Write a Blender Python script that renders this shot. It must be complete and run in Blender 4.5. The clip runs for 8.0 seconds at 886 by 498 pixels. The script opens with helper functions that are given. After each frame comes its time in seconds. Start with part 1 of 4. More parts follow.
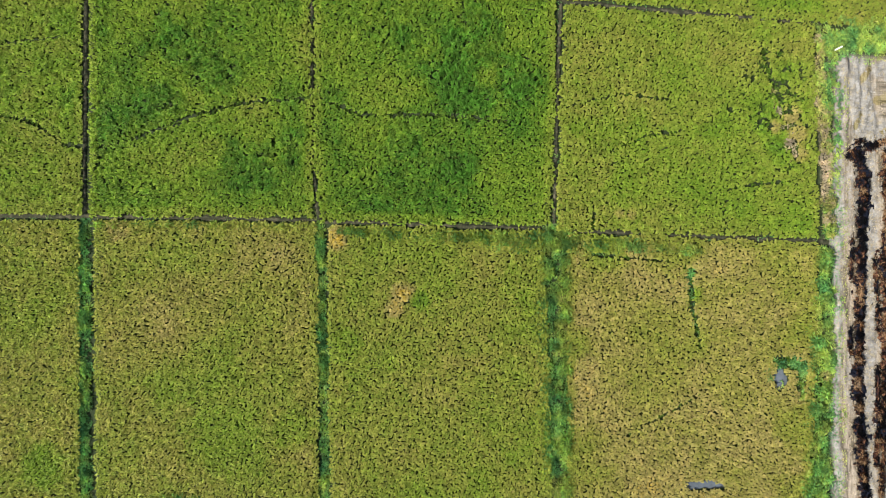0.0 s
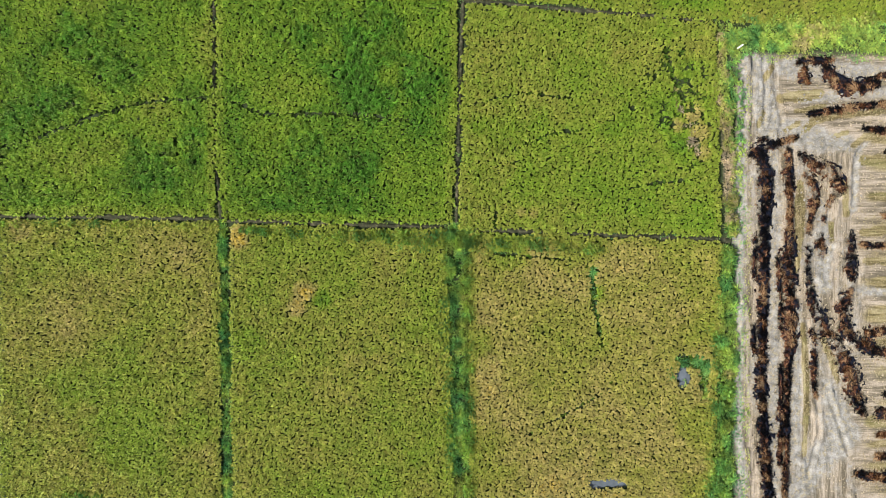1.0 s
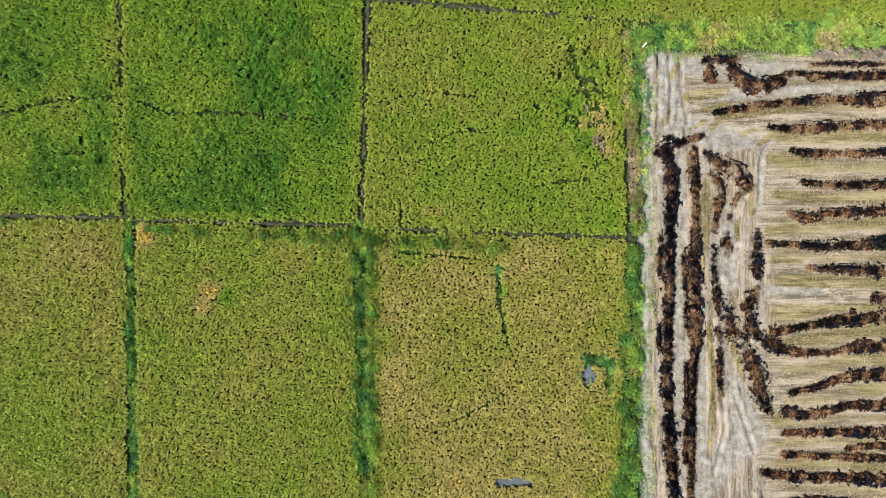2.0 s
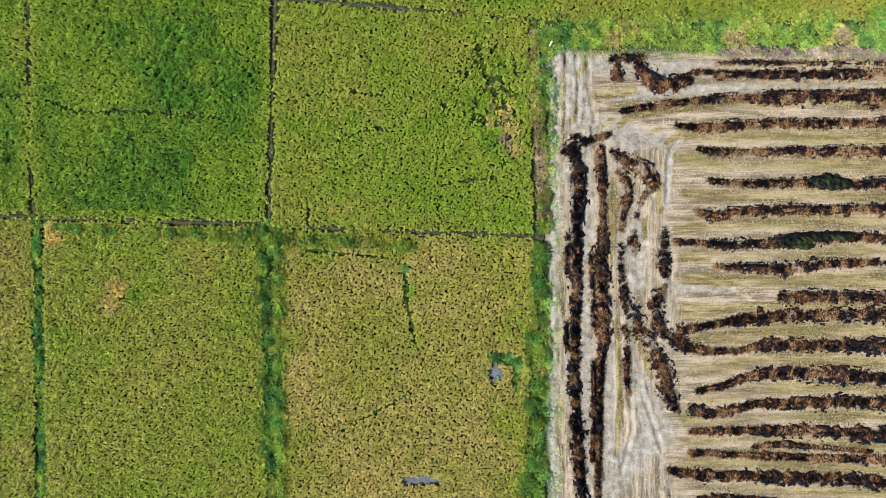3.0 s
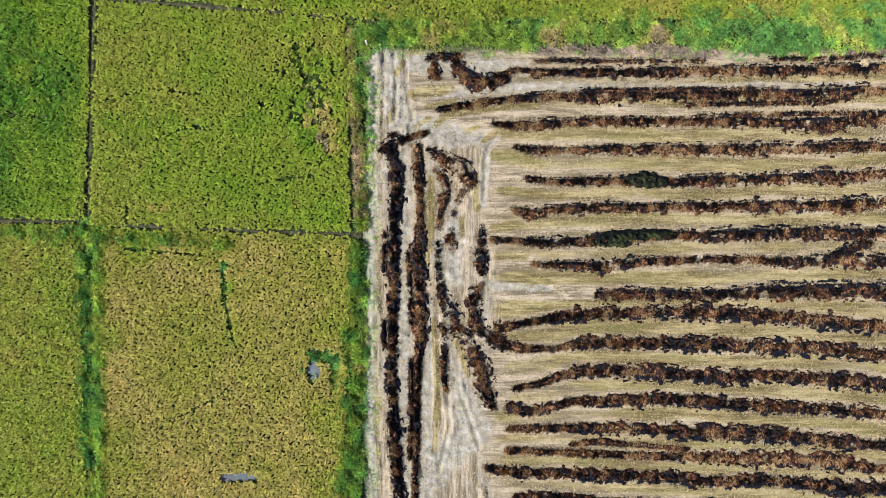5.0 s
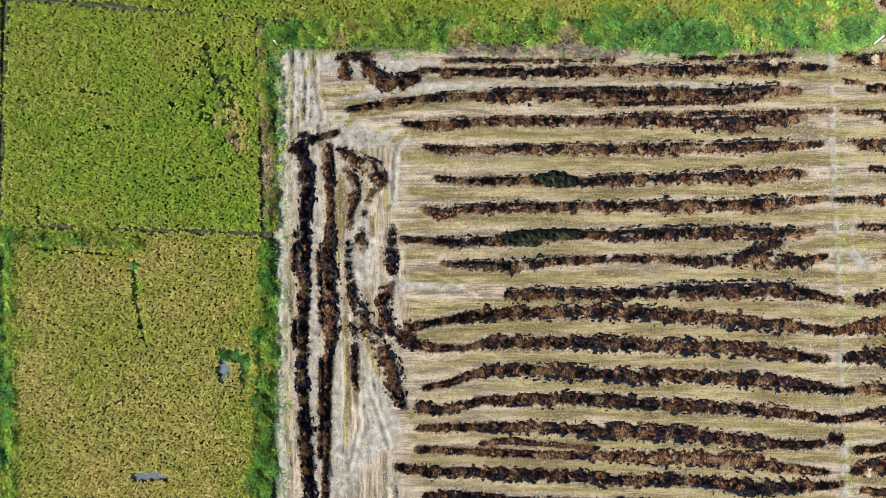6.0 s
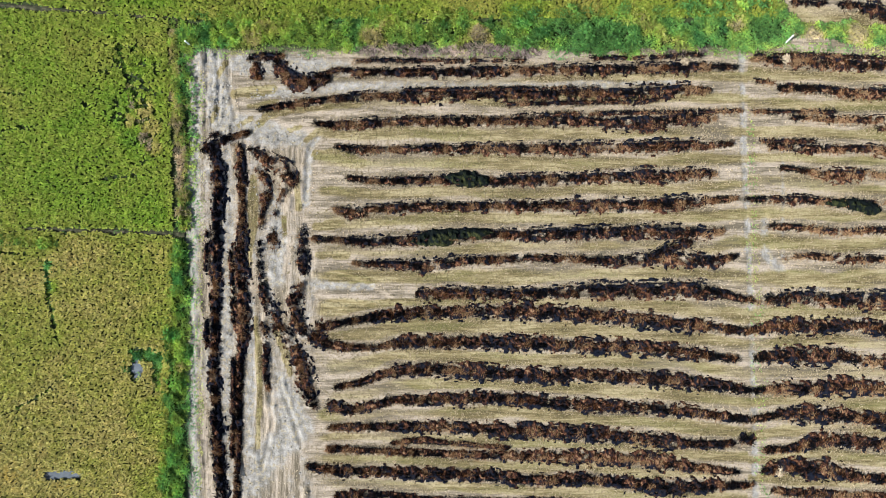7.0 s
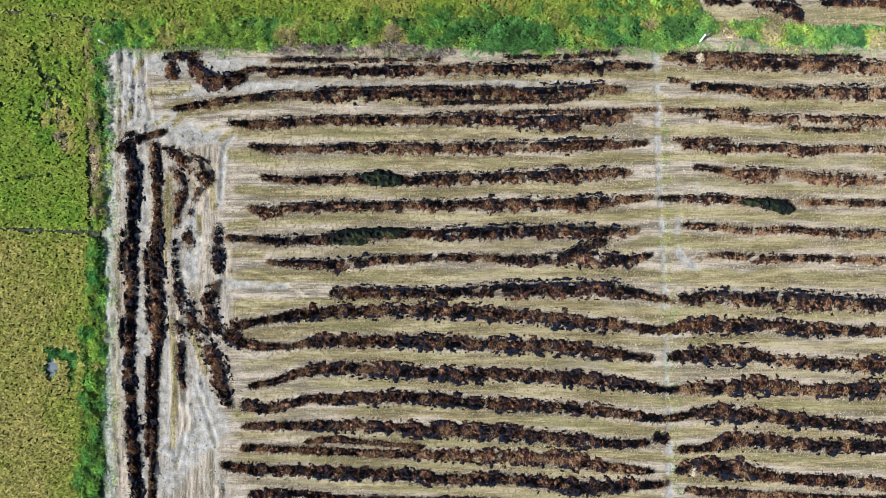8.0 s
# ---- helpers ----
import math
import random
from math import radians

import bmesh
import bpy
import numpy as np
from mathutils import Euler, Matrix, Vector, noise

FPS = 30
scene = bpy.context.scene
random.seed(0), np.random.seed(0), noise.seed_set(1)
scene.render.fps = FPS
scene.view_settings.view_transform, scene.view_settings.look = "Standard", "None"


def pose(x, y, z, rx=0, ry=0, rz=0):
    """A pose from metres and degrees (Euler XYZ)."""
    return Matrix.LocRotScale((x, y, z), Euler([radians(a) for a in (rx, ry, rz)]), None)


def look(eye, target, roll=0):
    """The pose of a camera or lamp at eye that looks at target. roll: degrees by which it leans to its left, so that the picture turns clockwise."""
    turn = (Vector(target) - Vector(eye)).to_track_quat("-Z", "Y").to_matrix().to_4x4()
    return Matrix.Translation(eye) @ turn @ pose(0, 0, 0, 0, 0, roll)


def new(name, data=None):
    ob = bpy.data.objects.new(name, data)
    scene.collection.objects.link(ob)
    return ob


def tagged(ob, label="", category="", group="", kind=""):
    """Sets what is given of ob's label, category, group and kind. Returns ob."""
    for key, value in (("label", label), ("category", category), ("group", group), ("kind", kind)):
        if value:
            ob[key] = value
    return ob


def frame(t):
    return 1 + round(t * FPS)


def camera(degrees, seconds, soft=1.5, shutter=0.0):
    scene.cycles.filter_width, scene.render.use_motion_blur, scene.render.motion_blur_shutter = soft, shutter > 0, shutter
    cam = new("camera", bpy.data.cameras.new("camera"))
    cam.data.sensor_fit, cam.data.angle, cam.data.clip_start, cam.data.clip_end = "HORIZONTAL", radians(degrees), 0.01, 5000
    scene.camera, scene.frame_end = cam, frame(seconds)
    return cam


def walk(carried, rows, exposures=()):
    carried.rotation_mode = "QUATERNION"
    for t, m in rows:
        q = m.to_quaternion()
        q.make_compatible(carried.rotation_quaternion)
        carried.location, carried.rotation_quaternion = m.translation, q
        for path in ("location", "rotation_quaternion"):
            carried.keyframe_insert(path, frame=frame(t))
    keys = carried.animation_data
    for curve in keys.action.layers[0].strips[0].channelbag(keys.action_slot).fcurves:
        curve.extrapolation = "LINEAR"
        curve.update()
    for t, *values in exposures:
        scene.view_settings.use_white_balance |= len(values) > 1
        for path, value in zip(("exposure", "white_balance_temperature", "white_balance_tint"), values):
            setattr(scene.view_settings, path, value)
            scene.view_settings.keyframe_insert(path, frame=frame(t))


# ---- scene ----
# A drone looks straight down on rice plots and a burnt stubble field. Metres; +y is the top of the view, +x the way it flies.
cam = camera(62.98, 8.0, soft=0.85)
ROWS = [
    (0.0, -1.053, 0.542, 64.620, -0.080, -0.449, 0.080),
    (0.5, 3.524, 0.510, 64.679, -0.088, -0.304, 0.047),
    (1.0, 7.969, 0.453, 64.731, -0.086, -0.197, 0.028),
    (1.5, 12.316, 0.381, 64.778, -0.078, -0.114, 0.018),
    (2.0, 16.592, 0.299, 64.824, -0.067, -0.046, 0.013),
    (2.5, 20.822, 0.216, 64.868, -0.053, 0.014, 0.011),
    (3.0, 25.025, 0.136, 64.912, -0.039, 0.075, 0.009),
    (3.5, 29.214, 0.063, 64.957, -0.026, 0.142, 0.005),
    (4.0, 33.400, 0.000, 65.000, -0.014, 0.217, 0.000),
    (4.5, 37.588, -0.053, 65.041, -0.003, 0.305, -0.008),
    (5.0, 41.777, -0.095, 65.078, 0.005, 0.405, -0.018),
    (5.5, 45.963, -0.129, 65.108, 0.011, 0.517, -0.029),
    (6.0, 50.138, -0.157, 65.127, 0.017, 0.640, -0.039),
    (6.5, 54.287, -0.183, 65.130, 0.021, 0.768, -0.045),
    (7.0, 58.392, -0.213, 65.114, 0.027, 0.897, -0.045),
    (7.5, 62.429, -0.254, 65.072, 0.036, 1.021, -0.035),
    (8.0, 66.372, -0.314, 64.997, 0.049, 1.131, -0.010),
]
EXPOSURE = [(0.0, 0.90, 6500, 10), (3.0, 0.93, 6500, 10), (4.5, 1.0, 6550, 10), (6.0, 0.96, 6450, 10), (7.0, 0.97, 6150, 10), (8.0, 0.97, 5800, 10)]
walk(cam, [(t, pose(x, y, z, rx, ry, rz)) for t, x, y, z, rx, ry, rz in ROWS], EXPOSURE)

# ---- light: clear daylight, sun from the left and a little below ----
SUN_UP, SUN_FROM = 48.0, (-0.93, -0.36)
world = bpy.data.worlds.new("sky")
scene.world = world
world.use_nodes = True
sky = world.node_tree.nodes.new("ShaderNodeTexSky")
sky.sky_type, sky.sun_disc = "NISHITA", False
sky.sun_elevation, sky.sun_rotation = radians(SUN_UP), math.atan2(*SUN_FROM)
world.node_tree.links.new(sky.outputs[0], world.node_tree.nodes["Background"].inputs[0])
world.node_tree.nodes["Background"].inputs[1].default_value = 0.08
sun = new("sun", bpy.data.lights.new("sun", "SUN"))
sun.data.energy, sun.data.angle, sun.data.color = 4.7, radians(0.5), (1.0, 0.975, 0.93)
flat = math.cos(radians(SUN_UP))
sun.matrix_world = look((200 * flat * SUN_FROM[0], 200 * flat * SUN_FROM[1], 200 * math.sin(radians(SUN_UP))), (0, 0, 0))


# ---- small tools ----
def lattice(ix, iy, seed):
    h = (ix * 374761393 + iy * 668265263 + seed * 974634721) & 0xFFFFFFFF
    h = ((h ^ (h >> 13)) * 1274126177) & 0xFFFFFFFF
    return ((h ^ (h >> 16)) & 0xFFFF) / 65535.0


def vnoise(x, y, size, seed=0):
    """Smooth noise from 0 to 1, with lumps of that size in metres."""
    x, y = np.asarray(x, float) / size, np.asarray(y, float) / size
    ix, iy = np.floor(x).astype(np.int64), np.floor(y).astype(np.int64)
    fx, fy = x - ix, y - iy
    fx, fy = fx * fx * (3 - 2 * fx), fy * fy * (3 - 2 * fy)
    a = lattice(ix, iy, seed) * (1 - fx) + lattice(ix + 1, iy, seed) * fx
    b = lattice(ix, iy + 1, seed) * (1 - fx) + lattice(ix + 1, iy + 1, seed) * fx
    return a * (1 - fy) + b * fy


def rough(x, y, size, seed=0):
    return 0.55 * vnoise(x, y, size, seed) + 0.3 * vnoise(x, y, size / 2.1, seed + 7) + 0.15 * vnoise(x, y, size / 4.3, seed + 13)


def smooth(a, b, v):
    v = np.clip((v - a) / (b - a), 0, 1)
    return v * v * (3 - 2 * v)


def along(line, step=0.1):
    """A centreline of (x, y, width...) sampled evenly and rounded at its bends."""
    pts = np.array(line, float)
    far = np.r_[0, np.cumsum(np.hypot(*np.diff(pts[:, :2], axis=0).T))]
    s = np.linspace(0, far[-1], max(4, int(far[-1] / step) + 1))
    out = np.stack([np.interp(s, far, pts[:, k]) for k in range(pts.shape[1])], 1)
    n = min(12, len(s) // 6)
    if n > 1:
        kernel = np.ones(2 * n + 1) / (2 * n + 1)
        padded = np.concatenate([2 * out[:1] - out[n:0:-1], out, 2 * out[-1:] - out[-2:-n - 2:-1]])
        out = np.stack([np.convolve(padded[:, k], kernel, "valid") for k in range(out.shape[1])], 1)
    return out, s


def distance(x, y, line):
    """The distance of each place from a centreline, in half widths where it has a width."""
    pts = np.array(line, float)
    best = np.full(np.shape(x), 1e9)
    for a, b in zip(pts[:-1], pts[1:]):
        d = b[:2] - a[:2]
        u = np.clip(((x - a[0]) * d[0] + (y - a[1]) * d[1]) / max(d @ d, 1e-9), 0, 1)
        off = np.hypot(x - a[0] - u * d[0], y - a[1] - u * d[1])
        if pts.shape[1] > 2:
            off = off / ((a[2] + u * (b[2] - a[2])) / 2)
        best = np.minimum(best, off)
    return best


def mesh_of(name, verts, faces, material, values=None, soft=False):
    """A mesh from arrays: places (n, 3) and a list of corner arrays (m, 3) or (m, 4)."""
    me = bpy.data.meshes.new(name)
    verts = np.asarray(verts, np.float32)
    faces = [np.asarray(f, np.int32) for f in faces if len(f)]
    corners = np.concatenate([f.ravel() for f in faces])
    counts = np.concatenate([np.full(len(f), f.shape[1], np.int32) for f in faces])
    me.vertices.add(len(verts))
    me.vertices.foreach_set("co", verts.ravel())
    me.loops.add(len(corners))
    me.loops.foreach_set("vertex_index", corners)
    me.polygons.add(len(counts))
    me.polygons.foreach_set("loop_start", np.r_[0, np.cumsum(counts)[:-1]].astype(np.int32))
    me.polygons.foreach_set("use_smooth", np.full(len(counts), soft))
    for key, data in (values or {}).items():
        me.attributes.new(key, "FLOAT", "POINT").data.foreach_set("value", np.asarray(data, np.float32))
    me.materials.append(material)
    me.update(calc_edges=True)
    me.validate()
    return me


def thing(name, label, category, group="", kind="", data=None):
    return tagged(new(name, data), label, category, group, kind)


def part(name, data, parent, label="", kind=""):
    ob = new(name, data)
    ob.parent = parent
    return tagged(ob, label, kind=kind)


def blades(x, y, z, heading, length, rise, width, droop=0.35):
    """One folded, pointed leaf for each place: arrays of its foot, heading, reach, height and width."""
    n = len(x)
    cx, cy = np.cos(heading), np.sin(heading)
    v = np.empty((n, 4, 3))
    reach = length[:, None] * np.array([0.0, 0.5, 1.0, 0.5])
    side = width[:, None] * np.array([0.0, 0.5, 0.0, -0.5])
    v[:, :, 0] = x[:, None] + cx[:, None] * reach - cy[:, None] * side
    v[:, :, 1] = y[:, None] + cy[:, None] * reach + cx[:, None] * side
    v[:, :, 2] = z[:, None] + rise[:, None] * np.array([0, 1.0, 1.0 - droop, 1.0])
    k = 4 * np.arange(n)[:, None]
    return v.reshape(-1, 3), [k + np.array([0, 2, 1]), k + np.array([0, 3, 2])]


# ---- materials ----
def material(name, rough_value=0.8):
    m = bpy.data.materials.new(name)
    m.use_nodes = True
    b = m.node_tree.nodes["Principled BSDF"]
    b.inputs["Roughness"].default_value = rough_value
    b.inputs["Specular IOR Level"].default_value = 0.25
    return m, m.node_tree, b


def node(tree, kind, **inputs):
    n = tree.nodes.new(kind)
    for key, value in inputs.items():
        n.inputs[key.replace("_", " ")].default_value = value
    return n


def ramp(tree, source, stops):
    r = tree.nodes.new("ShaderNodeValToRGB")
    while len(r.color_ramp.elements) < len(stops):
        r.color_ramp.elements.new(0.5)
    for e, (at, colour) in zip(r.color_ramp.elements, stops):
        e.position, e.color = at, (*colour, 1)
    tree.links.new(source, r.inputs[0])
    return r.outputs[0]


def lumps(tree, scale, detail=3.0, stretch=(1, 1, 1)):
    where = tree.nodes.new("ShaderNodeTexCoord")
    m = tree.nodes.new("ShaderNodeMapping")
    m.inputs["Scale"].default_value = stretch
    tree.links.new(where.outputs["Object"], m.inputs[0])
    n = node(tree, "ShaderNodeTexNoise", Scale=scale, Detail=detail, Roughness=0.6)
    tree.links.new(m.outputs[0], n.inputs["Vector"])
    return n.outputs["Fac"]


def mixed(tree, fac, a, b, how="MIX"):
    m = tree.nodes.new("ShaderNodeMix")
    m.data_type, m.blend_type = "RGBA", how
    for socket, value in ((m.inputs[0], fac), (m.inputs[6], a), (m.inputs[7], b)):
        if isinstance(value, bpy.types.NodeSocket):
            tree.links.new(value, socket)
        elif isinstance(value, tuple):
            socket.default_value = (*value, 1)
        else:
            socket.default_value = value
    return m.outputs[2]


def value_of(tree, key):
    a = tree.nodes.new("ShaderNodeAttribute")
    a.attribute_name = key
    return a.outputs["Fac"]


def sums(tree, a, how, b):
    m = tree.nodes.new("ShaderNodeMath")
    m.operation = how
    for socket, value in ((m.inputs[0], a), (m.inputs[1], b)):
        if isinstance(value, bpy.types.NodeSocket):
            tree.links.new(value, socket)
        else:
            socket.default_value = value
    return m.outputs[0]


def leaf_material(name, stops, key, translucent=0.3, vary=0.26, gloss=0.55, shine=0.58, tint=(1, 1, 1, 1)):
    """Leaves: a ramp over an age from 0 to 1 that each plant carries, varied leaf by leaf, and a tone (0: as it is) plant by plant."""
    m, tree, b = material(name, shine)
    b.inputs["Specular Tint"].default_value = tint
    b.inputs["Specular IOR Level"].default_value = gloss
    geo = tree.nodes.new("ShaderNodeNewGeometry")
    island = geo.outputs["Random Per Island"]
    age = sums(tree, value_of(tree, key), "ADD", sums(tree, sums(tree, island, "SUBTRACT", 0.5), "MULTIPLY", vary))
    colour = ramp(tree, age, stops)
    grain = ramp(tree, lumps(tree, 2.2, 2.0), [(0.3, (0.78, 0.8, 0.75)), (0.7, (1.15, 1.12, 1.1))])
    colour = mixed(tree, 1.0, colour, grain, "MULTIPLY")
    plant = tree.nodes.new("ShaderNodeCombineColor")
    for socket in plant.inputs:
        tree.links.new(sums(tree, value_of(tree, "tone"), "ADD", 1.0), socket)
    colour = mixed(tree, 1.0, colour, plant.outputs[0], "MULTIPLY")
    tree.links.new(colour, b.inputs["Base Color"])
    t = tree.nodes.new("ShaderNodeBsdfTranslucent")
    tree.links.new(colour, t.inputs[0])
    mix = tree.nodes.new("ShaderNodeMixShader")
    mix.inputs[0].default_value = translucent
    tree.links.new(b.outputs[0], mix.inputs[1])
    tree.links.new(t.outputs[0], mix.inputs[2])
    tree.links.new(mix.outputs[0], tree.nodes["Material Output"].inputs[0])
    return m


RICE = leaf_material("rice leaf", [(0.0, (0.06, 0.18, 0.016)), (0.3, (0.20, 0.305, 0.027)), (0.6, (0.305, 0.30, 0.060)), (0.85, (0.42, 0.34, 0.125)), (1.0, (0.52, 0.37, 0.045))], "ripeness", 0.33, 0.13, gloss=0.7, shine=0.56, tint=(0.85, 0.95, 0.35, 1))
WEED = leaf_material("weed leaf", [(0.0, (0.06, 0.22, 0.075)), (0.3, (0.21, 0.43, 0.115)), (0.6, (0.46, 0.56, 0.11)), (0.8, (0.56, 0.50, 0.20)), (1.0, (0.56, 0.47, 0.34))], "dryness", 0.4)
SCORCHED = leaf_material("scorched grass", [(0.0, (0.15, 0.12, 0.115)), (0.5, (0.33, 0.26, 0.225)), (1.0, (0.50, 0.40, 0.29))], "dryness", 0.1, 0.5, 0.1)
STRAW = leaf_material("dry straw", [(0.0, (0.17, 0.155, 0.06)), (0.5, (0.295, 0.238, 0.14)), (1.0, (0.60, 0.50, 0.37))], "bleach", 0.15, 0.4, 0.2)
SINGED = leaf_material("singed straw", [(0.0, (0.005, 0.005, 0.006)), (0.48, (0.010, 0.007, 0.006)), (0.62, (0.092, 0.035, 0.014)), (0.82, (0.185, 0.086, 0.038)), (1.0, (0.34, 0.22, 0.12))], "bleach", 0.1, 0.24, 0.08)


def char_material(name, stops, scale=3.0):
    """Burnt straw: a ramp over how far each place is charred or painted as shaded (0 to 1), broken up by strands and
    ash.
    """
    m, tree, b = material(name, 0.95)
    b.inputs["Specular IOR Level"].default_value = 0.06
    patches = sums(tree, sums(tree, lumps(tree, scale, 4.0, (1, 0.6, 1)), "SUBTRACT", 0.5), "MULTIPLY", 0.7)
    strands = sums(tree, sums(tree, lumps(tree, scale * 3.2, 3.0, (1, 0.5, 1)), "SUBTRACT", 0.5), "MULTIPLY", 1.7)
    burnt = sums(tree, value_of(tree, "burnt"), "ADD", sums(tree, patches, "ADD", strands))
    tree.links.new(ramp(tree, burnt, stops), b.inputs["Base Color"])
    bump = node(tree, "ShaderNodeBump", Strength=0.8, Distance=0.06)
    tree.links.new(lumps(tree, 14.0, 4.0), bump.inputs["Height"])
    tree.links.new(bump.outputs[0], b.inputs["Normal"])
    return m


# darkest stops are tinted blue: skylight on the char, put into its colour
CHAR = char_material("charred straw", [(0.0, (0.19, 0.115, 0.062)), (0.2, (0.098, 0.044, 0.023)), (0.42, (0.044, 0.018, 0.011)), (0.6, (0.018, 0.011, 0.010)), (0.78, (0.008, 0.0085, 0.012)), (1.0, (0.006, 0.0075, 0.013))], 2.6)
MOULD = char_material("dark rotten straw", [(0.1, (0.034, 0.036, 0.013)), (0.4, (0.011, 0.015, 0.007)), (0.7, (0.004, 0.006, 0.006))], 3.0)


def ground_material():
    """Mud under the rice, stubble earth in the mown field, and grey trodden earth where tracks run."""
    m, tree, b = material("earth", 0.92)
    mown, bare = value_of(tree, "mown"), value_of(tree, "trodden")
    streaks = mixed(tree, value_of(tree, "headland"), lumps(tree, 1.3, 6.0, (0.10, 1, 1)), lumps(tree, 1.6, 6.0, (1, 0.10, 1)))
    threads = mixed(tree, value_of(tree, "headland"), lumps(tree, 7.0, 6.0, (0.10, 1, 1)), lumps(tree, 7.0, 6.0, (1, 0.10, 1)))
    stretch = sums(tree, sums(tree, streaks, "MULTIPLY", 0.6), "ADD", sums(tree, threads, "MULTIPLY", 0.4))
    fine = lumps(tree, 9.0, 4.0)
    rolled = ramp(tree, stretch, [(0.42, (0.10, 0.082, 0.054)), (0.48, (0.175, 0.143, 0.099)), (0.52, (0.25, 0.205, 0.148)), (0.575, (0.315, 0.26, 0.195))])
    upright = ramp(tree, stretch, [(0.42, (0.070, 0.054, 0.022)), (0.48, (0.125, 0.098, 0.042)), (0.52, (0.180, 0.142, 0.066)), (0.575, (0.27, 0.225, 0.12))])
    sprouts = ramp(tree, lumps(tree, 0.7, 4.0, (0.14, 1, 1)), [(0.50, (0, 0, 0)), (0.62, (1, 1, 1))])
    upright = mixed(tree, sums(tree, sprouts, "MULTIPLY", 0.35), upright, (0.13, 0.132, 0.036))
    strip = sums(tree, value_of(tree, "standing"), "ADD", sums(tree, sums(tree, stretch, "SUBTRACT", 0.5), "MULTIPLY", 1.5))
    stubble = mixed(tree, ramp(tree, strip, [(0.3, (0, 0, 0)), (0.7, (1, 1, 1))]), rolled, upright)
    clay = sums(tree, sums(tree, stretch, "MULTIPLY", 0.3), "ADD", sums(tree, lumps(tree, 1.4, 8.0), "MULTIPLY", 0.7))
    grey = ramp(tree, clay, [(0.40, (0.132, 0.122, 0.102)), (0.47, (0.183, 0.171, 0.147)), (0.53, (0.235, 0.220, 0.192)), (0.62, (0.30, 0.284, 0.254))])
    litter = ramp(tree, lumps(tree, 2.6, 5.0), [(0.52, (0, 0, 0)), (0.62, (1, 1, 1))])
    grey = mixed(tree, sums(tree, litter, "MULTIPLY", 0.85), grey, (0.265, 0.222, 0.14))
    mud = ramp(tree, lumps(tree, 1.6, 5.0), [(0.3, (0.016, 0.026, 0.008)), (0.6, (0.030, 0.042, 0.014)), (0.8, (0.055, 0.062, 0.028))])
    edge = sums(tree, bare, "ADD", sums(tree, sums(tree, clay, "SUBTRACT", 0.5), "MULTIPLY", 1.6))
    step = ramp(tree, edge, [(0.22, (0, 0, 0)), (0.85, (1, 1, 1))])
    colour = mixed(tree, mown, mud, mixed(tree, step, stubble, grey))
    fields = ramp(tree, lumps(tree, 0.03, 4.0), [(0.35, (0.05, 0.09, 0.012)), (0.5, (0.11, 0.14, 0.02)), (0.65, (0.22, 0.19, 0.06))])
    colour = mixed(tree, value_of(tree, "distant"), colour, fields)
    colour = mixed(tree, 1.0, colour, ramp(tree, fine, [(0.3, (0.7, 0.69, 0.67)), (0.7, (1.22, 1.22, 1.22))]), "MULTIPLY")
    tree.links.new(colour, b.inputs["Base Color"])
    bump = node(tree, "ShaderNodeBump", Strength=0.7, Distance=0.08)
    tree.links.new(lumps(tree, 6.0, 6.0), bump.inputs["Height"])
    tree.links.new(bump.outputs[0], b.inputs["Normal"])
    return m


EARTH = ground_material()


def plain_material(name, stops, scale, rough_value=0.8, bump=0.3):
    m, tree, b = material(name, rough_value)
    tree.links.new(ramp(tree, lumps(tree, scale, 5.0), stops), b.inputs["Base Color"])
    if bump:
        n = node(tree, "ShaderNodeBump", Strength=bump, Distance=0.04)
        tree.links.new(lumps(tree, scale * 4, 4.0), n.inputs["Height"])
        tree.links.new(n.outputs[0], b.inputs["Normal"])
    return m


BUND = plain_material("bund earth", [(0.38, (0.018, 0.020, 0.009)), (0.54, (0.042, 0.042, 0.021)), (0.70, (0.115, 0.098, 0.060))], 2.5, 0.95, 0.8)
# water's base colour is paler and bluer to carry the sky's reflection
WATER = plain_material("sky-tinted muddy water", [(0.3, (0.055, 0.065, 0.072)), (0.7, (0.11, 0.125, 0.138))], 0.8, 0.06, 0.0)
CLOD = plain_material("dry clods", [(0.35, (0.15, 0.138, 0.115)), (0.52, (0.24, 0.222, 0.19)), (0.68, (0.33, 0.31, 0.27))], 3.0, 0.95, 0.6)
PAINT = plain_material("white paint", [(0.3, (0.72, 0.72, 0.70)), (0.7, (0.84, 0.84, 0.82))], 6.0, 0.5, 0.0)

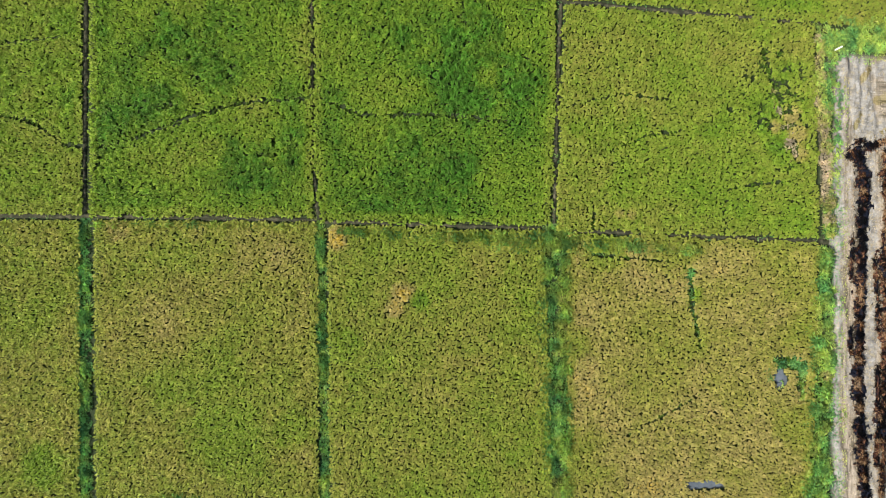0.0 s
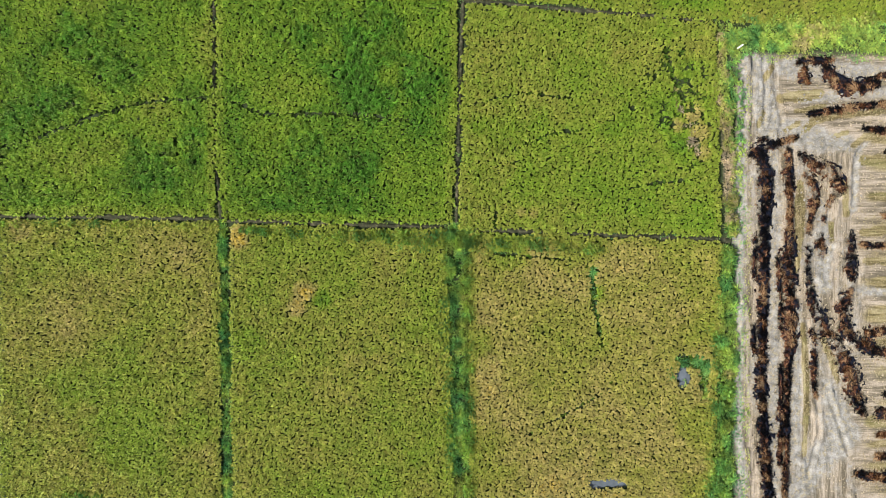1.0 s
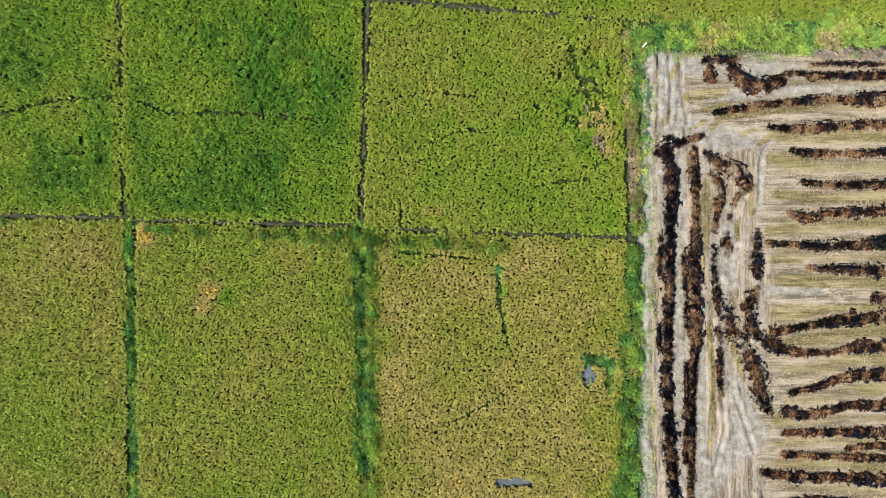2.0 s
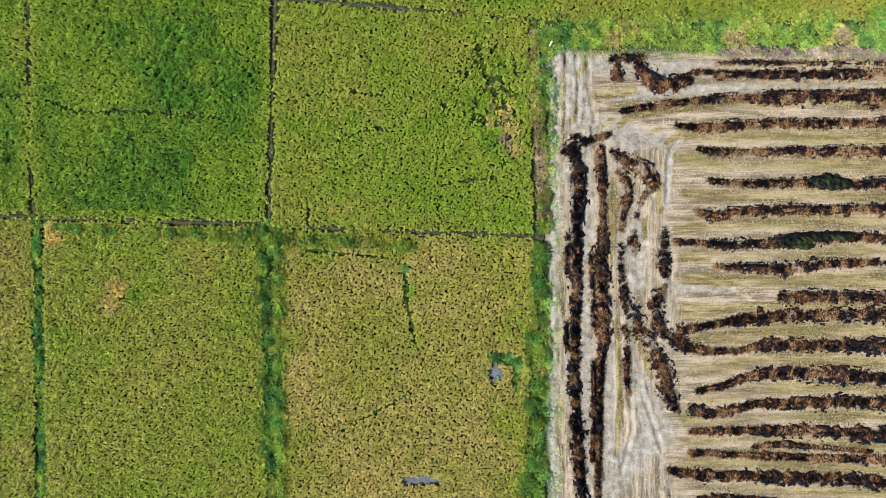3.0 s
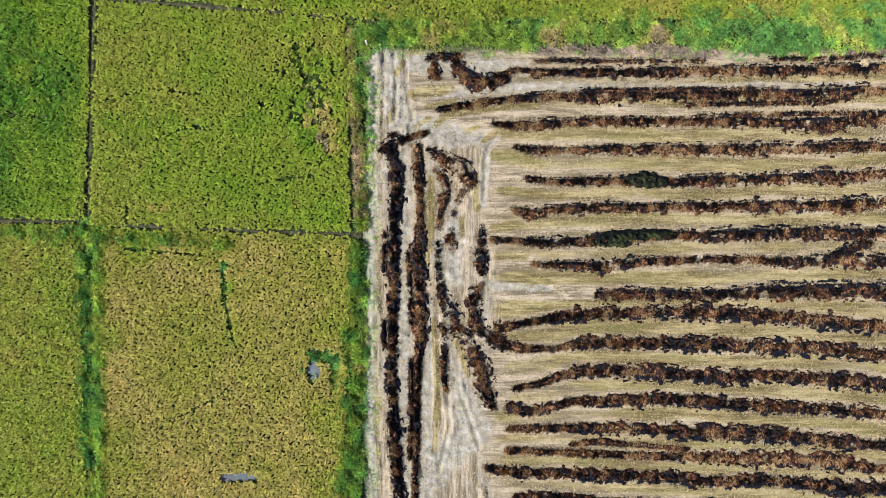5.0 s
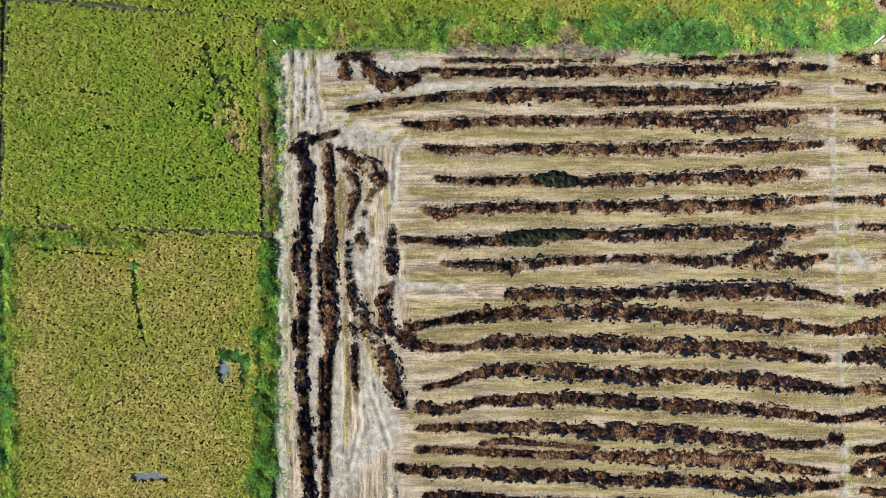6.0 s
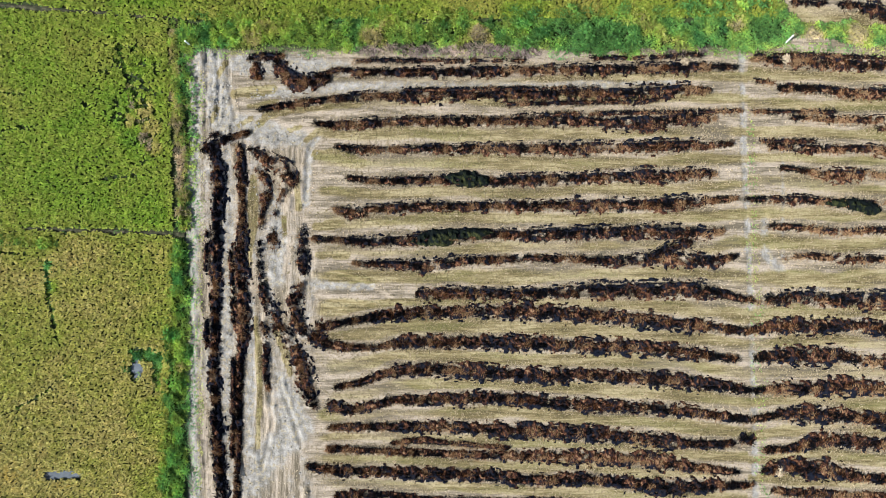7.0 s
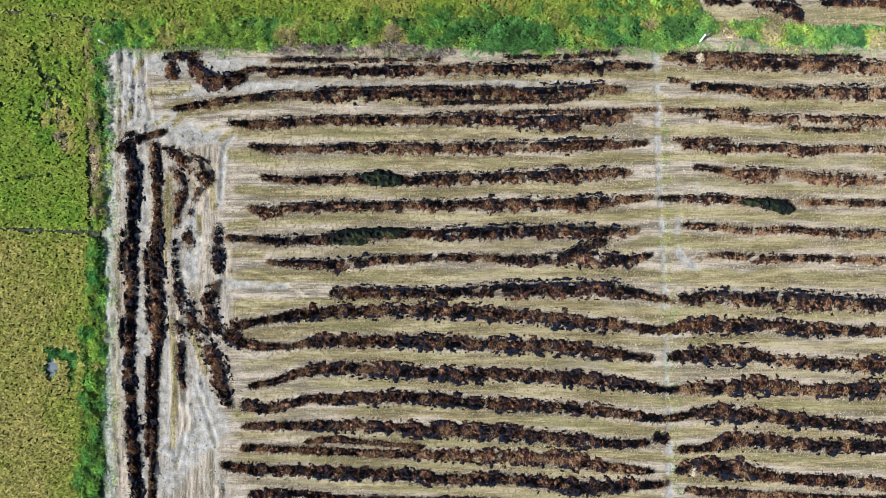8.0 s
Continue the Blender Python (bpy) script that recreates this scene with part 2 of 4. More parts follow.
# ---- the ground: one sheet to the horizon ----
ROAD = [(35.1, 18.3, 0.8), (35, 12.1, 0.9), (34.9, 7, 1.0), (34.6, -0.7, 1.2), (34.4, -8.4, 1.3), (34.5, -16.6, 1.2), (35.2, -30, 1.2)]
TRACKS = [
    ROAD,
    [(37.8, 9, 0.8), (37.9, -0.7, 0.95), (37.8, -13.5, 1.0), (38.0, -30, 1.0)],
    [(40.0, -5.0, 0.6), (39.9, -13.5, 0.8), (39.8, -18.6, 0.9)],
    [(84.1, 17.2, 0.5), (84.3, 9.4, 0.52), (84.5, 4.3, 0.55), (84.9, -4.8, 0.52), (85.1, -10.8, 0.52), (85.4, -28, 0.52)],
    [(86.1, 3.2, 0.5), (86.3, -0.7, 0.8), (88.1, -2.7, 0.7), (91.6, -4, 0.3)],
    [(46.8, 10.6, 0.6), (45.4, 9.4, 0.8), (45.1, 6.4, 0.8), (45, 4.0, 0.6)],
    [(36.6, 17.2, 2.0), (36.8, 14.1, 2.4), (37.6, 11.2, 2.2), (40.6, 10.4, 2.4), (44.4, 9.8, 1.4)],
    [(40.5, 13.8, 0.8), (45.0, 14.3, 1.0), (52.0, 14.6, 0.8), (66.0, 14.6, 0.8), (78.0, 14.8, 0.5)],
    [(45.6, -3.2, 0.7), (48.2, -3.3, 1.2), (51.0, -3.6, 0.4)],
    [(42.0, 4.5, 1.0), (42.4, 1.5, 1.3), (42.2, -3.0, 1.3)],
    [(42.6, -11.8, 1.2), (43.6, -14.0, 2.2), (44.2, -16.6, 2.6), (41.5, -19.0, 2.6), (40.0, -21.5, 2.4)],
    [(87.6, 15.0, 0.22), (87.7, 6.0, 0.22), (87.8, -1.0, 0.22)],
    [(38.6, 16.6, 1.4), (44.0, 16.2, 2.0), (48.4, 16.1, 1.2)],
]
RUTS = [
    [(35.9, 18, 0.35), (36.0, 14, 0.35), (35.8, 10.5, 0.35)], [(36.8, 18, 0.4), (37.1, 15, 0.4), (37.0, 11.5, 0.4)], [(37.9, 17.6, 0.4), (38.1, 14, 0.4), (38.6, 11.6, 0.4)],
    [(38.6, 9.2, 0.4), (40.6, 10.9, 0.4), (43.6, 12.2, 0.4), (48.0, 13.1, 0.4), (54, 13.5, 0.3)],
    [(40.2, 8.8, 0.4), (42.4, 10.2, 0.4), (44.8, 11.0, 0.4), (47.0, 11.3, 0.3)],
    [(46.2, 10.0, 0.4), (45.2, 8.6, 0.4), (45.0, 4.4, 0.4)], [(44.2, 8.8, 0.4), (43.9, 6, 0.4)],
    [(46.0, -2.2, 0.4), (48.4, -2.5, 0.4), (50.5, -3.4, 0.4), (52.5, -4.6, 0.4)], [(45.8, -4.6, 0.4), (48.0, -5.0, 0.4), (51, -5.4, 0.4)],
    [(42.8, -12.6, 0.4), (43.8, -15.5, 0.4), (44.6, -18.0, 0.4)], [(41.6, -12.2, 0.4), (42.0, -16, 0.4), (41.0, -20, 0.4)], [(40.9, -6, 0.35), (41.0, -12, 0.35)],
]


def headland(x, y):
    """Where the mower ran across the rows, along the path."""
    along_path = np.maximum(1 - smooth(8.5, 10.5, y), 1 - smooth(37.8, 39.2, x))
    return (1 - smooth(44.5, 46.5, x + 0.8 * np.sin(y * 0.3))) * along_path


def trodden(x, y):
    best = np.zeros(np.shape(x))
    wander = 0.9 * (rough(x, y, 1.6, 8) - 0.5)
    for line in TRACKS:
        best = np.maximum(best, 1 - smooth(0.3, 1.9, distance(x, y, line) + wander))
    best = np.maximum(best, 0.55 * headland(x, y) * smooth(0.35, 0.65, rough(x * 1.6, y * 0.3, 1.5, 14)))
    return best


# crescents and patches of stubble that the wheels left upright in the headland
UPRIGHT = [
    [(38.5, 13.9, 0.9), (40.3, 14.1, 1.1), (42.0, 14.3, 0.9)], [(39.9, 12.7, 0.5), (41.2, 12.9, 0.6), (42.4, 13.2, 0.4)],
    [(40.6, 11.0, 0.6), (41.3, 11.8, 0.7), (42.6, 12.2, 0.7), (45.2, 12.5, 0.6), (49.7, 12.9, 0.6)], [(45.0, 9.6, 0.5), (46.0, 10.4, 0.7), (47.4, 10.7, 0.6)],
    [(46.0, 8.4, 0.9), (47.8, 8.3, 1.1), (50.0, 7.6, 1.0)], [(38.9, 11.0, 0.5), (40.0, 11.6, 0.5)], [(43.4, 10.5, 0.4), (44.5, 10.9, 0.4)], [(37.1, 15.7, 0.5), (37.7, 16.7, 0.5)], [(36.5, 11.4, 0.5), (36.9, 12.5, 0.6)],
    [(40.2, 6.2, 0.6), (40.2, 4.0, 1.1), (40.1, 1.5, 0.8), (39.9, -1.5, 0.4)], [(40.4, -6.5, 0.5), (40.7, -9.0, 0.6), (40.8, -13.5, 0.6), (40.6, -18.0, 0.5)], [(39.0, -9.8, 0.3), (39.1, -13.0, 0.4)],
    [(43.0, 2.6, 0.6), (43.1, 1.2, 0.5)], [(44.2, 6.4, 0.5), (44.3, 3.5, 0.6)], [(42.3, -7.8, 0.6), (43.2, -10.0, 0.8), (43.6, -11.4, 0.5)],
    [(45.9, 1.9, 0.8), (48.0, 2.0, 0.9)], [(46.2, -0.7, 0.7), (48.5, -0.8, 0.8)],
]


def standing(x, y):
    """1 in the strips of upright stubble that run between the windrows, 0 where wheels and straw pressed it flat."""
    up, down = np.full(np.shape(x), 50.0), np.full(np.shape(x), 50.0)
    for line in ALL_ROWS:
        xs, ys = [p[0] for p in line], [p[1] for p in line]
        if xs[0] < 44 or xs[-1] - xs[0] < 16:
            continue
        off = np.interp(x, xs, ys) - y
        same = (x < 84.6) == (xs[0] < 84)
        up = np.where(same & (off >= 0), np.minimum(up, off), up)
        down = np.where(same & (off < 0), np.minimum(down, -off), down)
    u = up / (up + down) + 0.4 * (rough(x * 0.3, y, 1.6, 61) - 0.5)
    strip = smooth(0.12, 0.36, u) * (1 - smooth(0.52, 0.80, u)) * smooth(1.0, 1.8, up + down) * smooth(44.5, 47.5, x + 1.5 * (rough(x, y, 1.2, 62) - 0.5))
    strip = strip * (0.55 + 0.45 * smooth(0.3, 0.55, rough(x * 0.3, y * 0.8, 3.0, 63)))
    wander = 0.8 * (rough(x, y, 0.8, 64) - 0.5)
    for line in UPRIGHT:
        strip = np.maximum(strip, 1 - smooth(0.7, 1.25, distance(x, y, line) + wander))
    return strip


def mown(x, y):
    west = smooth(34.0, 34.5, x + 0.3 * np.sin(y * 0.4))
    south = 1 - smooth(17.4, 18.1, y + 0.5 * (rough(x, y, 1.5, 3) - 0.5))
    far = smooth(87.4, 88.2, x + 0.6 * (rough(x, y, 0.9, 4) - 0.5))
    return np.maximum(west * south, far)


def ground_z(x, y):
    """Height of the earth: gentle lumps, ruts in the tracks, paddies a little lower."""
    m = mown(x, y)
    z = 0.05 * (rough(x, y, 1.3, 5) - 0.5) + 0.025 * (vnoise(x, y, 0.45, 6) - 0.5)
    h = headland(x, y)
    for line in RUTS:
        d = distance(x, y, line)
        z = z + m * 0.095 * (np.exp(-((d - 1.7) / 0.5) ** 2) - 1.2 * np.exp(-(d / 0.9) ** 2))
    z = z + m * (h * (0.06 * (rough(x * 1.7, y * 0.3, 1.0, 9) - 0.5) + 0.22 * smooth(0.55, 0.85, vnoise(x, y * 0.7, 0.5, 15)) * smooth(0.4, 0.6, rough(x, y, 2.2, 16))) + (1 - h) * 0.10 * (rough(x * 0.2, y * 2.2, 1.0, 10) - 0.5))
    return z * (0.4 + 0.6 * m) - 0.05 * (1 - m) - 0.05 * trodden(x, y) * m


def cuts(low, high, step, near, far):
    side = np.r_[near, far]
    return np.r_[low - side[::-1], np.arange(low, high + 1e-6, step), high + side]


ALL_ROWS = []


def make_ground():
    xs = cuts(48.0, 108.0, 0.28, np.array([1.0, 3, 8, 20, 40, 70]), np.array([120.0, 300, 900, 2500]))
    ys = cuts(-25.0, 24.0, 0.22, np.array([0.8, 1.6, 3, 8, 20, 60]), np.array([200.0, 600, 2500]))
    west = np.arange(-44.0, 31.0, 1.0)
    xs = np.unique(np.r_[xs[xs < -60], west, np.arange(31.0, 48.0, 0.16), np.arange(83.6, 86.8, 0.1), xs[xs > 47.99]])
    gx, gy = np.meshgrid(xs, ys)
    near = (1 - smooth(0, 1, (np.abs(gx - 32) - 78) / 20)) * (1 - smooth(26, 40, np.abs(gy)))
    z = ground_z(gx, gy) * near
    yonder = np.maximum(1 - near, smooth(24.0, 25.5, np.abs(gy)) * (1 - mown(gx, gy)))
    v = np.stack([gx, gy, z], -1).reshape(-1, 3)
    ny, nx = gx.shape
    k = (np.arange(ny - 1)[:, None] * nx + np.arange(nx - 1)).ravel()[:, None]
    faces = k + np.array([0, 1, nx + 1, nx])
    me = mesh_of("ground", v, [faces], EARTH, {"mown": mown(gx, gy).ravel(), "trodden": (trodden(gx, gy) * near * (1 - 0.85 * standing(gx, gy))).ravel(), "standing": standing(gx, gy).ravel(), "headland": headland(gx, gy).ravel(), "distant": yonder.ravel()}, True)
    thing("ground", "grey-brown earth under rice plots and burnt stubble", "ground", kind="structure", data=me)


# ---- earth bunds between the plots ----
def bund(line, width, height=0.14):
    pts, s = along(line, 0.25)
    d = np.gradient(pts[:, :2], axis=0)
    d /= np.hypot(*d.T)[:, None]
    across = np.linspace(-1, 1, 7)
    wide = width * (0.8 + 0.5 * vnoise(s, 0 * s, 1.7, 21))
    x = pts[:, :1] - d[:, 1:] * across * wide[:, None] / 2
    y = pts[:, 1:2] + d[:, :1] * across * wide[:, None] / 2
    z = -0.07 + (height + 0.07) * (1 - across ** 2) * (0.7 + 0.6 * rough(x, y, 0.7, 22))
    n, w = x.shape
    k = (np.arange(n - 1)[:, None] * w + np.arange(w - 1)).ravel()[:, None]
    me = mesh_of("bund", np.stack([x, y, z], -1).reshape(-1, 3), [k + np.array([0, w, w + 1, 1])], BUND, soft=True)
    thing("bund", "low brown earth bund between rice plots", "field bund", "bunds between the rice plots", "structure", me)


bund([(-32.3, 26), (-32.4, 12.5), (-32.5, 3.3)], 0.5)
bund([(-12.3, 26), (-12.3, 14.0), (-12.25, 9.7), (-11.6, 3.1)], 0.5)
bund([(10, 22.4), (9.7, 16.7), (9.4, 2.5)], 0.5)
bund([(-44, 3.45), (-24.9, 3.3), (-11.8, 3), (9.4, 2.2), (34.0, 1.1)], 0.5)
bund([(-2, 23.8), (4.3, 23.1), (10.3, 22.6), (20.5, 21.7), (33.4, 20.7)], 0.5)
bund([(33.3, 20.5), (33.4, 10.2), (33.8, 1.4)], 0.5)


# ---- rice: every plot a stand of leafy hills ----
PUDDLES = [(29.7, -11.1, 0.6, 1.1), (22.7, -20.6, 2.0, 0.45)]


def in_quad(x, y, quad):
    """How far inside a plot, in metres."""
    best = np.full(len(x), 1e9)
    q = np.array(quad, float)
    for a, b in zip(q, np.roll(q, -1, 0)):
        e = (b - a) / np.hypot(*(b - a))
        best = np.minimum(best, -((x - a[0]) * -e[1] + (y - a[1]) * e[0]))
    return best


def rice_plot(quad, ripe, label, gaps=(), patches=(), lush=0.0, dark=(), holes=(), step=0.19, tall=0.62, thin=0.02):
    """quad: corners clockwise. gaps: lines where the stand has parted. patches: (x, y, radius, ripeness)."""
    q = np.array(quad)
    gx, gy = np.meshgrid(np.arange(q[:, 0].min(), q[:, 0].max(), step), np.arange(q[:, 1].min(), q[:, 1].max(), step))
    x, y = gx.ravel(), gy.ravel()
    rng = np.random.default_rng(int(abs(q.sum()) * 100) + 5)
    x, y = x + rng.uniform(-0.1, 0.1, len(x)), y + rng.uniform(-0.1, 0.1, len(x))
    deep = smooth(0.5, 0.75, rough(x, y, 5.0, 37)) * lush * 0.6
    for px, py, r in dark:
        deep = np.maximum(deep, lush * (1 - smooth(0.35, 1.1, np.hypot(x - px, y - py) / r + 1.5 * (rough(x, y, 1.6, 47) - 0.5))))
    keep = in_quad(x, y, quad) > 0.16 * rng.random(len(x)) + 0.45 * (vnoise(x, y, 1.1, 31) - 0.5) - 0.24
    tallish = rng.random(len(x)) > (thin + 0.1 * deep) * smooth(0.4, 0.7, rough(x, y, 0.9, 32))
    tallish &= (deep < 0.3) | (rough(x, y, 0.45, 54) < 0.76 - 0.09 * deep)
    for line in gaps:
        tallish &= distance(x, y, line) > 0.35 + 1.25 * vnoise(x, y, 0.5, 33)
    for px, py, rx, ry in holes:
        tallish &= (np.hypot((x - px) / rx, (y - py) / ry) > 1) | (rough(x, y, 0.55, 53) < 0.53 + 0.15 * np.hypot((x - px) / rx, (y - py) / ry))
    for px, py, rx, ry in PUDDLES:
        keep &= np.hypot((x - px) / rx, (y - py) / ry) > 0.55 + 0.7 * vnoise(x, y, 0.7, 34)
    keep &= tallish | (rng.random(len(x)) < 0.42)
    x, y, deep, tallish = x[keep], y[keep], deep[keep], tallish[keep]
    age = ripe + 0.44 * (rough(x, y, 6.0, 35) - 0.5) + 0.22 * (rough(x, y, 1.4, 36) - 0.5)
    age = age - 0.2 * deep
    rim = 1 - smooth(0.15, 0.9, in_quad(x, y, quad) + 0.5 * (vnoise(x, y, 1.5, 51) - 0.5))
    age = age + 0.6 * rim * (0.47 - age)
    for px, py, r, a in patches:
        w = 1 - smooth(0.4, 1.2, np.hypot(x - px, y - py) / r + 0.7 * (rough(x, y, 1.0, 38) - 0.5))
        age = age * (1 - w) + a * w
    n, per = len(x), 8
    size = (0.85 + 0.3 * rng.random(n)) * (1 + 0.25 * deep)
    top = tall * (0.75 + 0.3 * rng.random(n)) * (0.80 + 0.28 * smooth(0.3, 0.62, vnoise(0.62 * x + 0.44 * y, 1.05 * y - 0.75 * x, 0.25, 39))) * (1 - 0.5 * deep * smooth(0.45, 0.62, vnoise(x, y, 0.6, 52))) + 0.1 * deep
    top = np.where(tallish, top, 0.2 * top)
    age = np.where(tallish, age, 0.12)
    # low plants get a darker tone: the gaps' shade is put into their colour
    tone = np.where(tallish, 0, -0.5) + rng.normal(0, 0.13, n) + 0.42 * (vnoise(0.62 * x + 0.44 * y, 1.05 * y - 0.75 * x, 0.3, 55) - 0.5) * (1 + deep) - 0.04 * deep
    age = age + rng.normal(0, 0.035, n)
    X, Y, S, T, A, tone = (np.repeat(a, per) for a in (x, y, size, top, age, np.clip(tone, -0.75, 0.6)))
    m = len(X)
    turn = 0.6 + rng.normal(0, 0.9, m) + np.pi * rng.integers(0, 2, m)
    low = np.tile(np.arange(per) < 3, n)
    foot = T * np.where(low, rng.uniform(0.3, 0.55, m), rng.uniform(0.6, 0.97, m))
    reach = S * np.where(low, rng.uniform(0.24, 0.36, m), rng.uniform(0.11, 0.22, m))
    v, f = blades(X - 0.3 * reach * np.cos(turn), Y - 0.3 * reach * np.sin(turn), foot, turn, reach, rng.uniform(0.0, 0.10, m), S * np.where(low, 0.17, rng.uniform(0.035, 0.06, m)))
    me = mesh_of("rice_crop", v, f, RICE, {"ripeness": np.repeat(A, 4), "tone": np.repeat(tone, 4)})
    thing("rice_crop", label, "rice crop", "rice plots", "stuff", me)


GREEN, GOLD = "dense green rice standing in a bunded plot", "ripening yellow-green rice standing in a bunded plot"
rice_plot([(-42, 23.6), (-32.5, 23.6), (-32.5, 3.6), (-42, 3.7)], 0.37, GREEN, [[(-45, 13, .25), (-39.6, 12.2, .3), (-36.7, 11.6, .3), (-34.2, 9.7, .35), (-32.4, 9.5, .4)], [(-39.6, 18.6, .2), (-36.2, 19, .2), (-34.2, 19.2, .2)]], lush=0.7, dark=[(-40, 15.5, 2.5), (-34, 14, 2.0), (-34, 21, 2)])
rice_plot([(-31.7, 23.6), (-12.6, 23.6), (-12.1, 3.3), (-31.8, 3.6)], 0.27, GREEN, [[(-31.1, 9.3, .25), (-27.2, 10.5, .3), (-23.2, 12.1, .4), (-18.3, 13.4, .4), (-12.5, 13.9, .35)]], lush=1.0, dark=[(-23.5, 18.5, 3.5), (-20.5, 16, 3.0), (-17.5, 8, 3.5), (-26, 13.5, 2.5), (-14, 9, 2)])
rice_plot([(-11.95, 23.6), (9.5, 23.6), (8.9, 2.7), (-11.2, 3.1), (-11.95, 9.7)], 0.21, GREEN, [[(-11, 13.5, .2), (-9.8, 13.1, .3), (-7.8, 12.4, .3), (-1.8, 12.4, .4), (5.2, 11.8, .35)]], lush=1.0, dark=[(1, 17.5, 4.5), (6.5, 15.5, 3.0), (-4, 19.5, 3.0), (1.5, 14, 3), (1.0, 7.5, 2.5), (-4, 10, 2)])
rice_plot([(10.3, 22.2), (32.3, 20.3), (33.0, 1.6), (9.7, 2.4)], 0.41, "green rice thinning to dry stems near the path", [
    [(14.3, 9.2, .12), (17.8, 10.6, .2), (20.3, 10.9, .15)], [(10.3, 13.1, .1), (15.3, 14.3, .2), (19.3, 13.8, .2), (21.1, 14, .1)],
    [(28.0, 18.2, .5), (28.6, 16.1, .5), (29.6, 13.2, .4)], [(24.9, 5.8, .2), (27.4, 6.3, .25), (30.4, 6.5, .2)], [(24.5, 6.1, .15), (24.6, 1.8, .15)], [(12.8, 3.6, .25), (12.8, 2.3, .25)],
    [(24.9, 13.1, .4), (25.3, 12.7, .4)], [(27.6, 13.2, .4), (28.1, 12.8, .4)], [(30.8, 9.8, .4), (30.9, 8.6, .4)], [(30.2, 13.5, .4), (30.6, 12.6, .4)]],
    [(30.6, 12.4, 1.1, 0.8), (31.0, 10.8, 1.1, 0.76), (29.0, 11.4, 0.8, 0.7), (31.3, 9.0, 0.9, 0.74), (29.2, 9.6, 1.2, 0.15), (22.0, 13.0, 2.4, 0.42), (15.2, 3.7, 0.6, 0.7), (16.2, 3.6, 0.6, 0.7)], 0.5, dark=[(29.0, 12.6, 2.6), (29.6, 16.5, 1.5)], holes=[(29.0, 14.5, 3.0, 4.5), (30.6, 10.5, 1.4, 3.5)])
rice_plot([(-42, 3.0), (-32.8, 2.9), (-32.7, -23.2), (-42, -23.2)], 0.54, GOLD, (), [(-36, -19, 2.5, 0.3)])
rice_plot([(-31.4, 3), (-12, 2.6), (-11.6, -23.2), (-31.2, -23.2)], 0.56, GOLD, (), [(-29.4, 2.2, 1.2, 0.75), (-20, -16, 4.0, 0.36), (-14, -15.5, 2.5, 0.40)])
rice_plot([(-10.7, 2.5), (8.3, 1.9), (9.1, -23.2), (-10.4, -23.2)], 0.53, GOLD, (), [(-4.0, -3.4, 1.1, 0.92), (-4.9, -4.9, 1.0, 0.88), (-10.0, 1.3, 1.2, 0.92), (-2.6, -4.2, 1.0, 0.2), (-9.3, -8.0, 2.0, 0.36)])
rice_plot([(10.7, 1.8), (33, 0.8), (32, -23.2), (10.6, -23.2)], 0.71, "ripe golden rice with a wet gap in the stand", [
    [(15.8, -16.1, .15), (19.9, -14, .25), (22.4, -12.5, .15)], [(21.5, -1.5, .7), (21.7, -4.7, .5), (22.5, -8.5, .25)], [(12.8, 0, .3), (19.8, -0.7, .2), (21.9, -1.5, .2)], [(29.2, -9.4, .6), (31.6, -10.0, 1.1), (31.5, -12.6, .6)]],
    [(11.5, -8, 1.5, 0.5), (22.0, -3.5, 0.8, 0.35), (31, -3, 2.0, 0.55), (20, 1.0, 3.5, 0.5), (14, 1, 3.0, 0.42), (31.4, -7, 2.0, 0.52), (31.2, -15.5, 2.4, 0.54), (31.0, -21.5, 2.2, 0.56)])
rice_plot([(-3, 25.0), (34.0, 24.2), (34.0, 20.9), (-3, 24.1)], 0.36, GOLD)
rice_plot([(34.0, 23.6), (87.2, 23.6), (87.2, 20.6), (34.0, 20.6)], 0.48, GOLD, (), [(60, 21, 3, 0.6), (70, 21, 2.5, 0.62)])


# ---- water lying in the gaps of the ripe plot ----
def puddle(cx, cy, rx, ry, seed):
    a = np.linspace(0, 2 * np.pi, 64, endpoint=False)
    r = 0.2 + 1.5 * rough(np.cos(a) * 1.5 + seed, np.sin(a) * 1.5, 0.6, seed)
    v = np.stack([cx + rx * r * np.cos(a), cy + ry * r * np.sin(a), np.full(64, 0.0)], 1)
    v = np.concatenate([v, v - (0, 0, 0.09), [[cx, cy, 0.0]]])
    k = np.arange(64)
    nxt = (k + 1) % 64
    me = mesh_of("puddle", v, [np.stack([k, nxt, 0 * k + 128], 1), np.stack([k + 64, nxt + 64, nxt, k], 1)], WATER)
    thing("puddle", "still grey puddle in a gap of the rice", "puddle", kind="structure", data=me)


for n, (px, py, rx, ry) in enumerate(PUDDLES):
    puddle(px, py, rx * 1.05, ry * 1.05, n + 3)


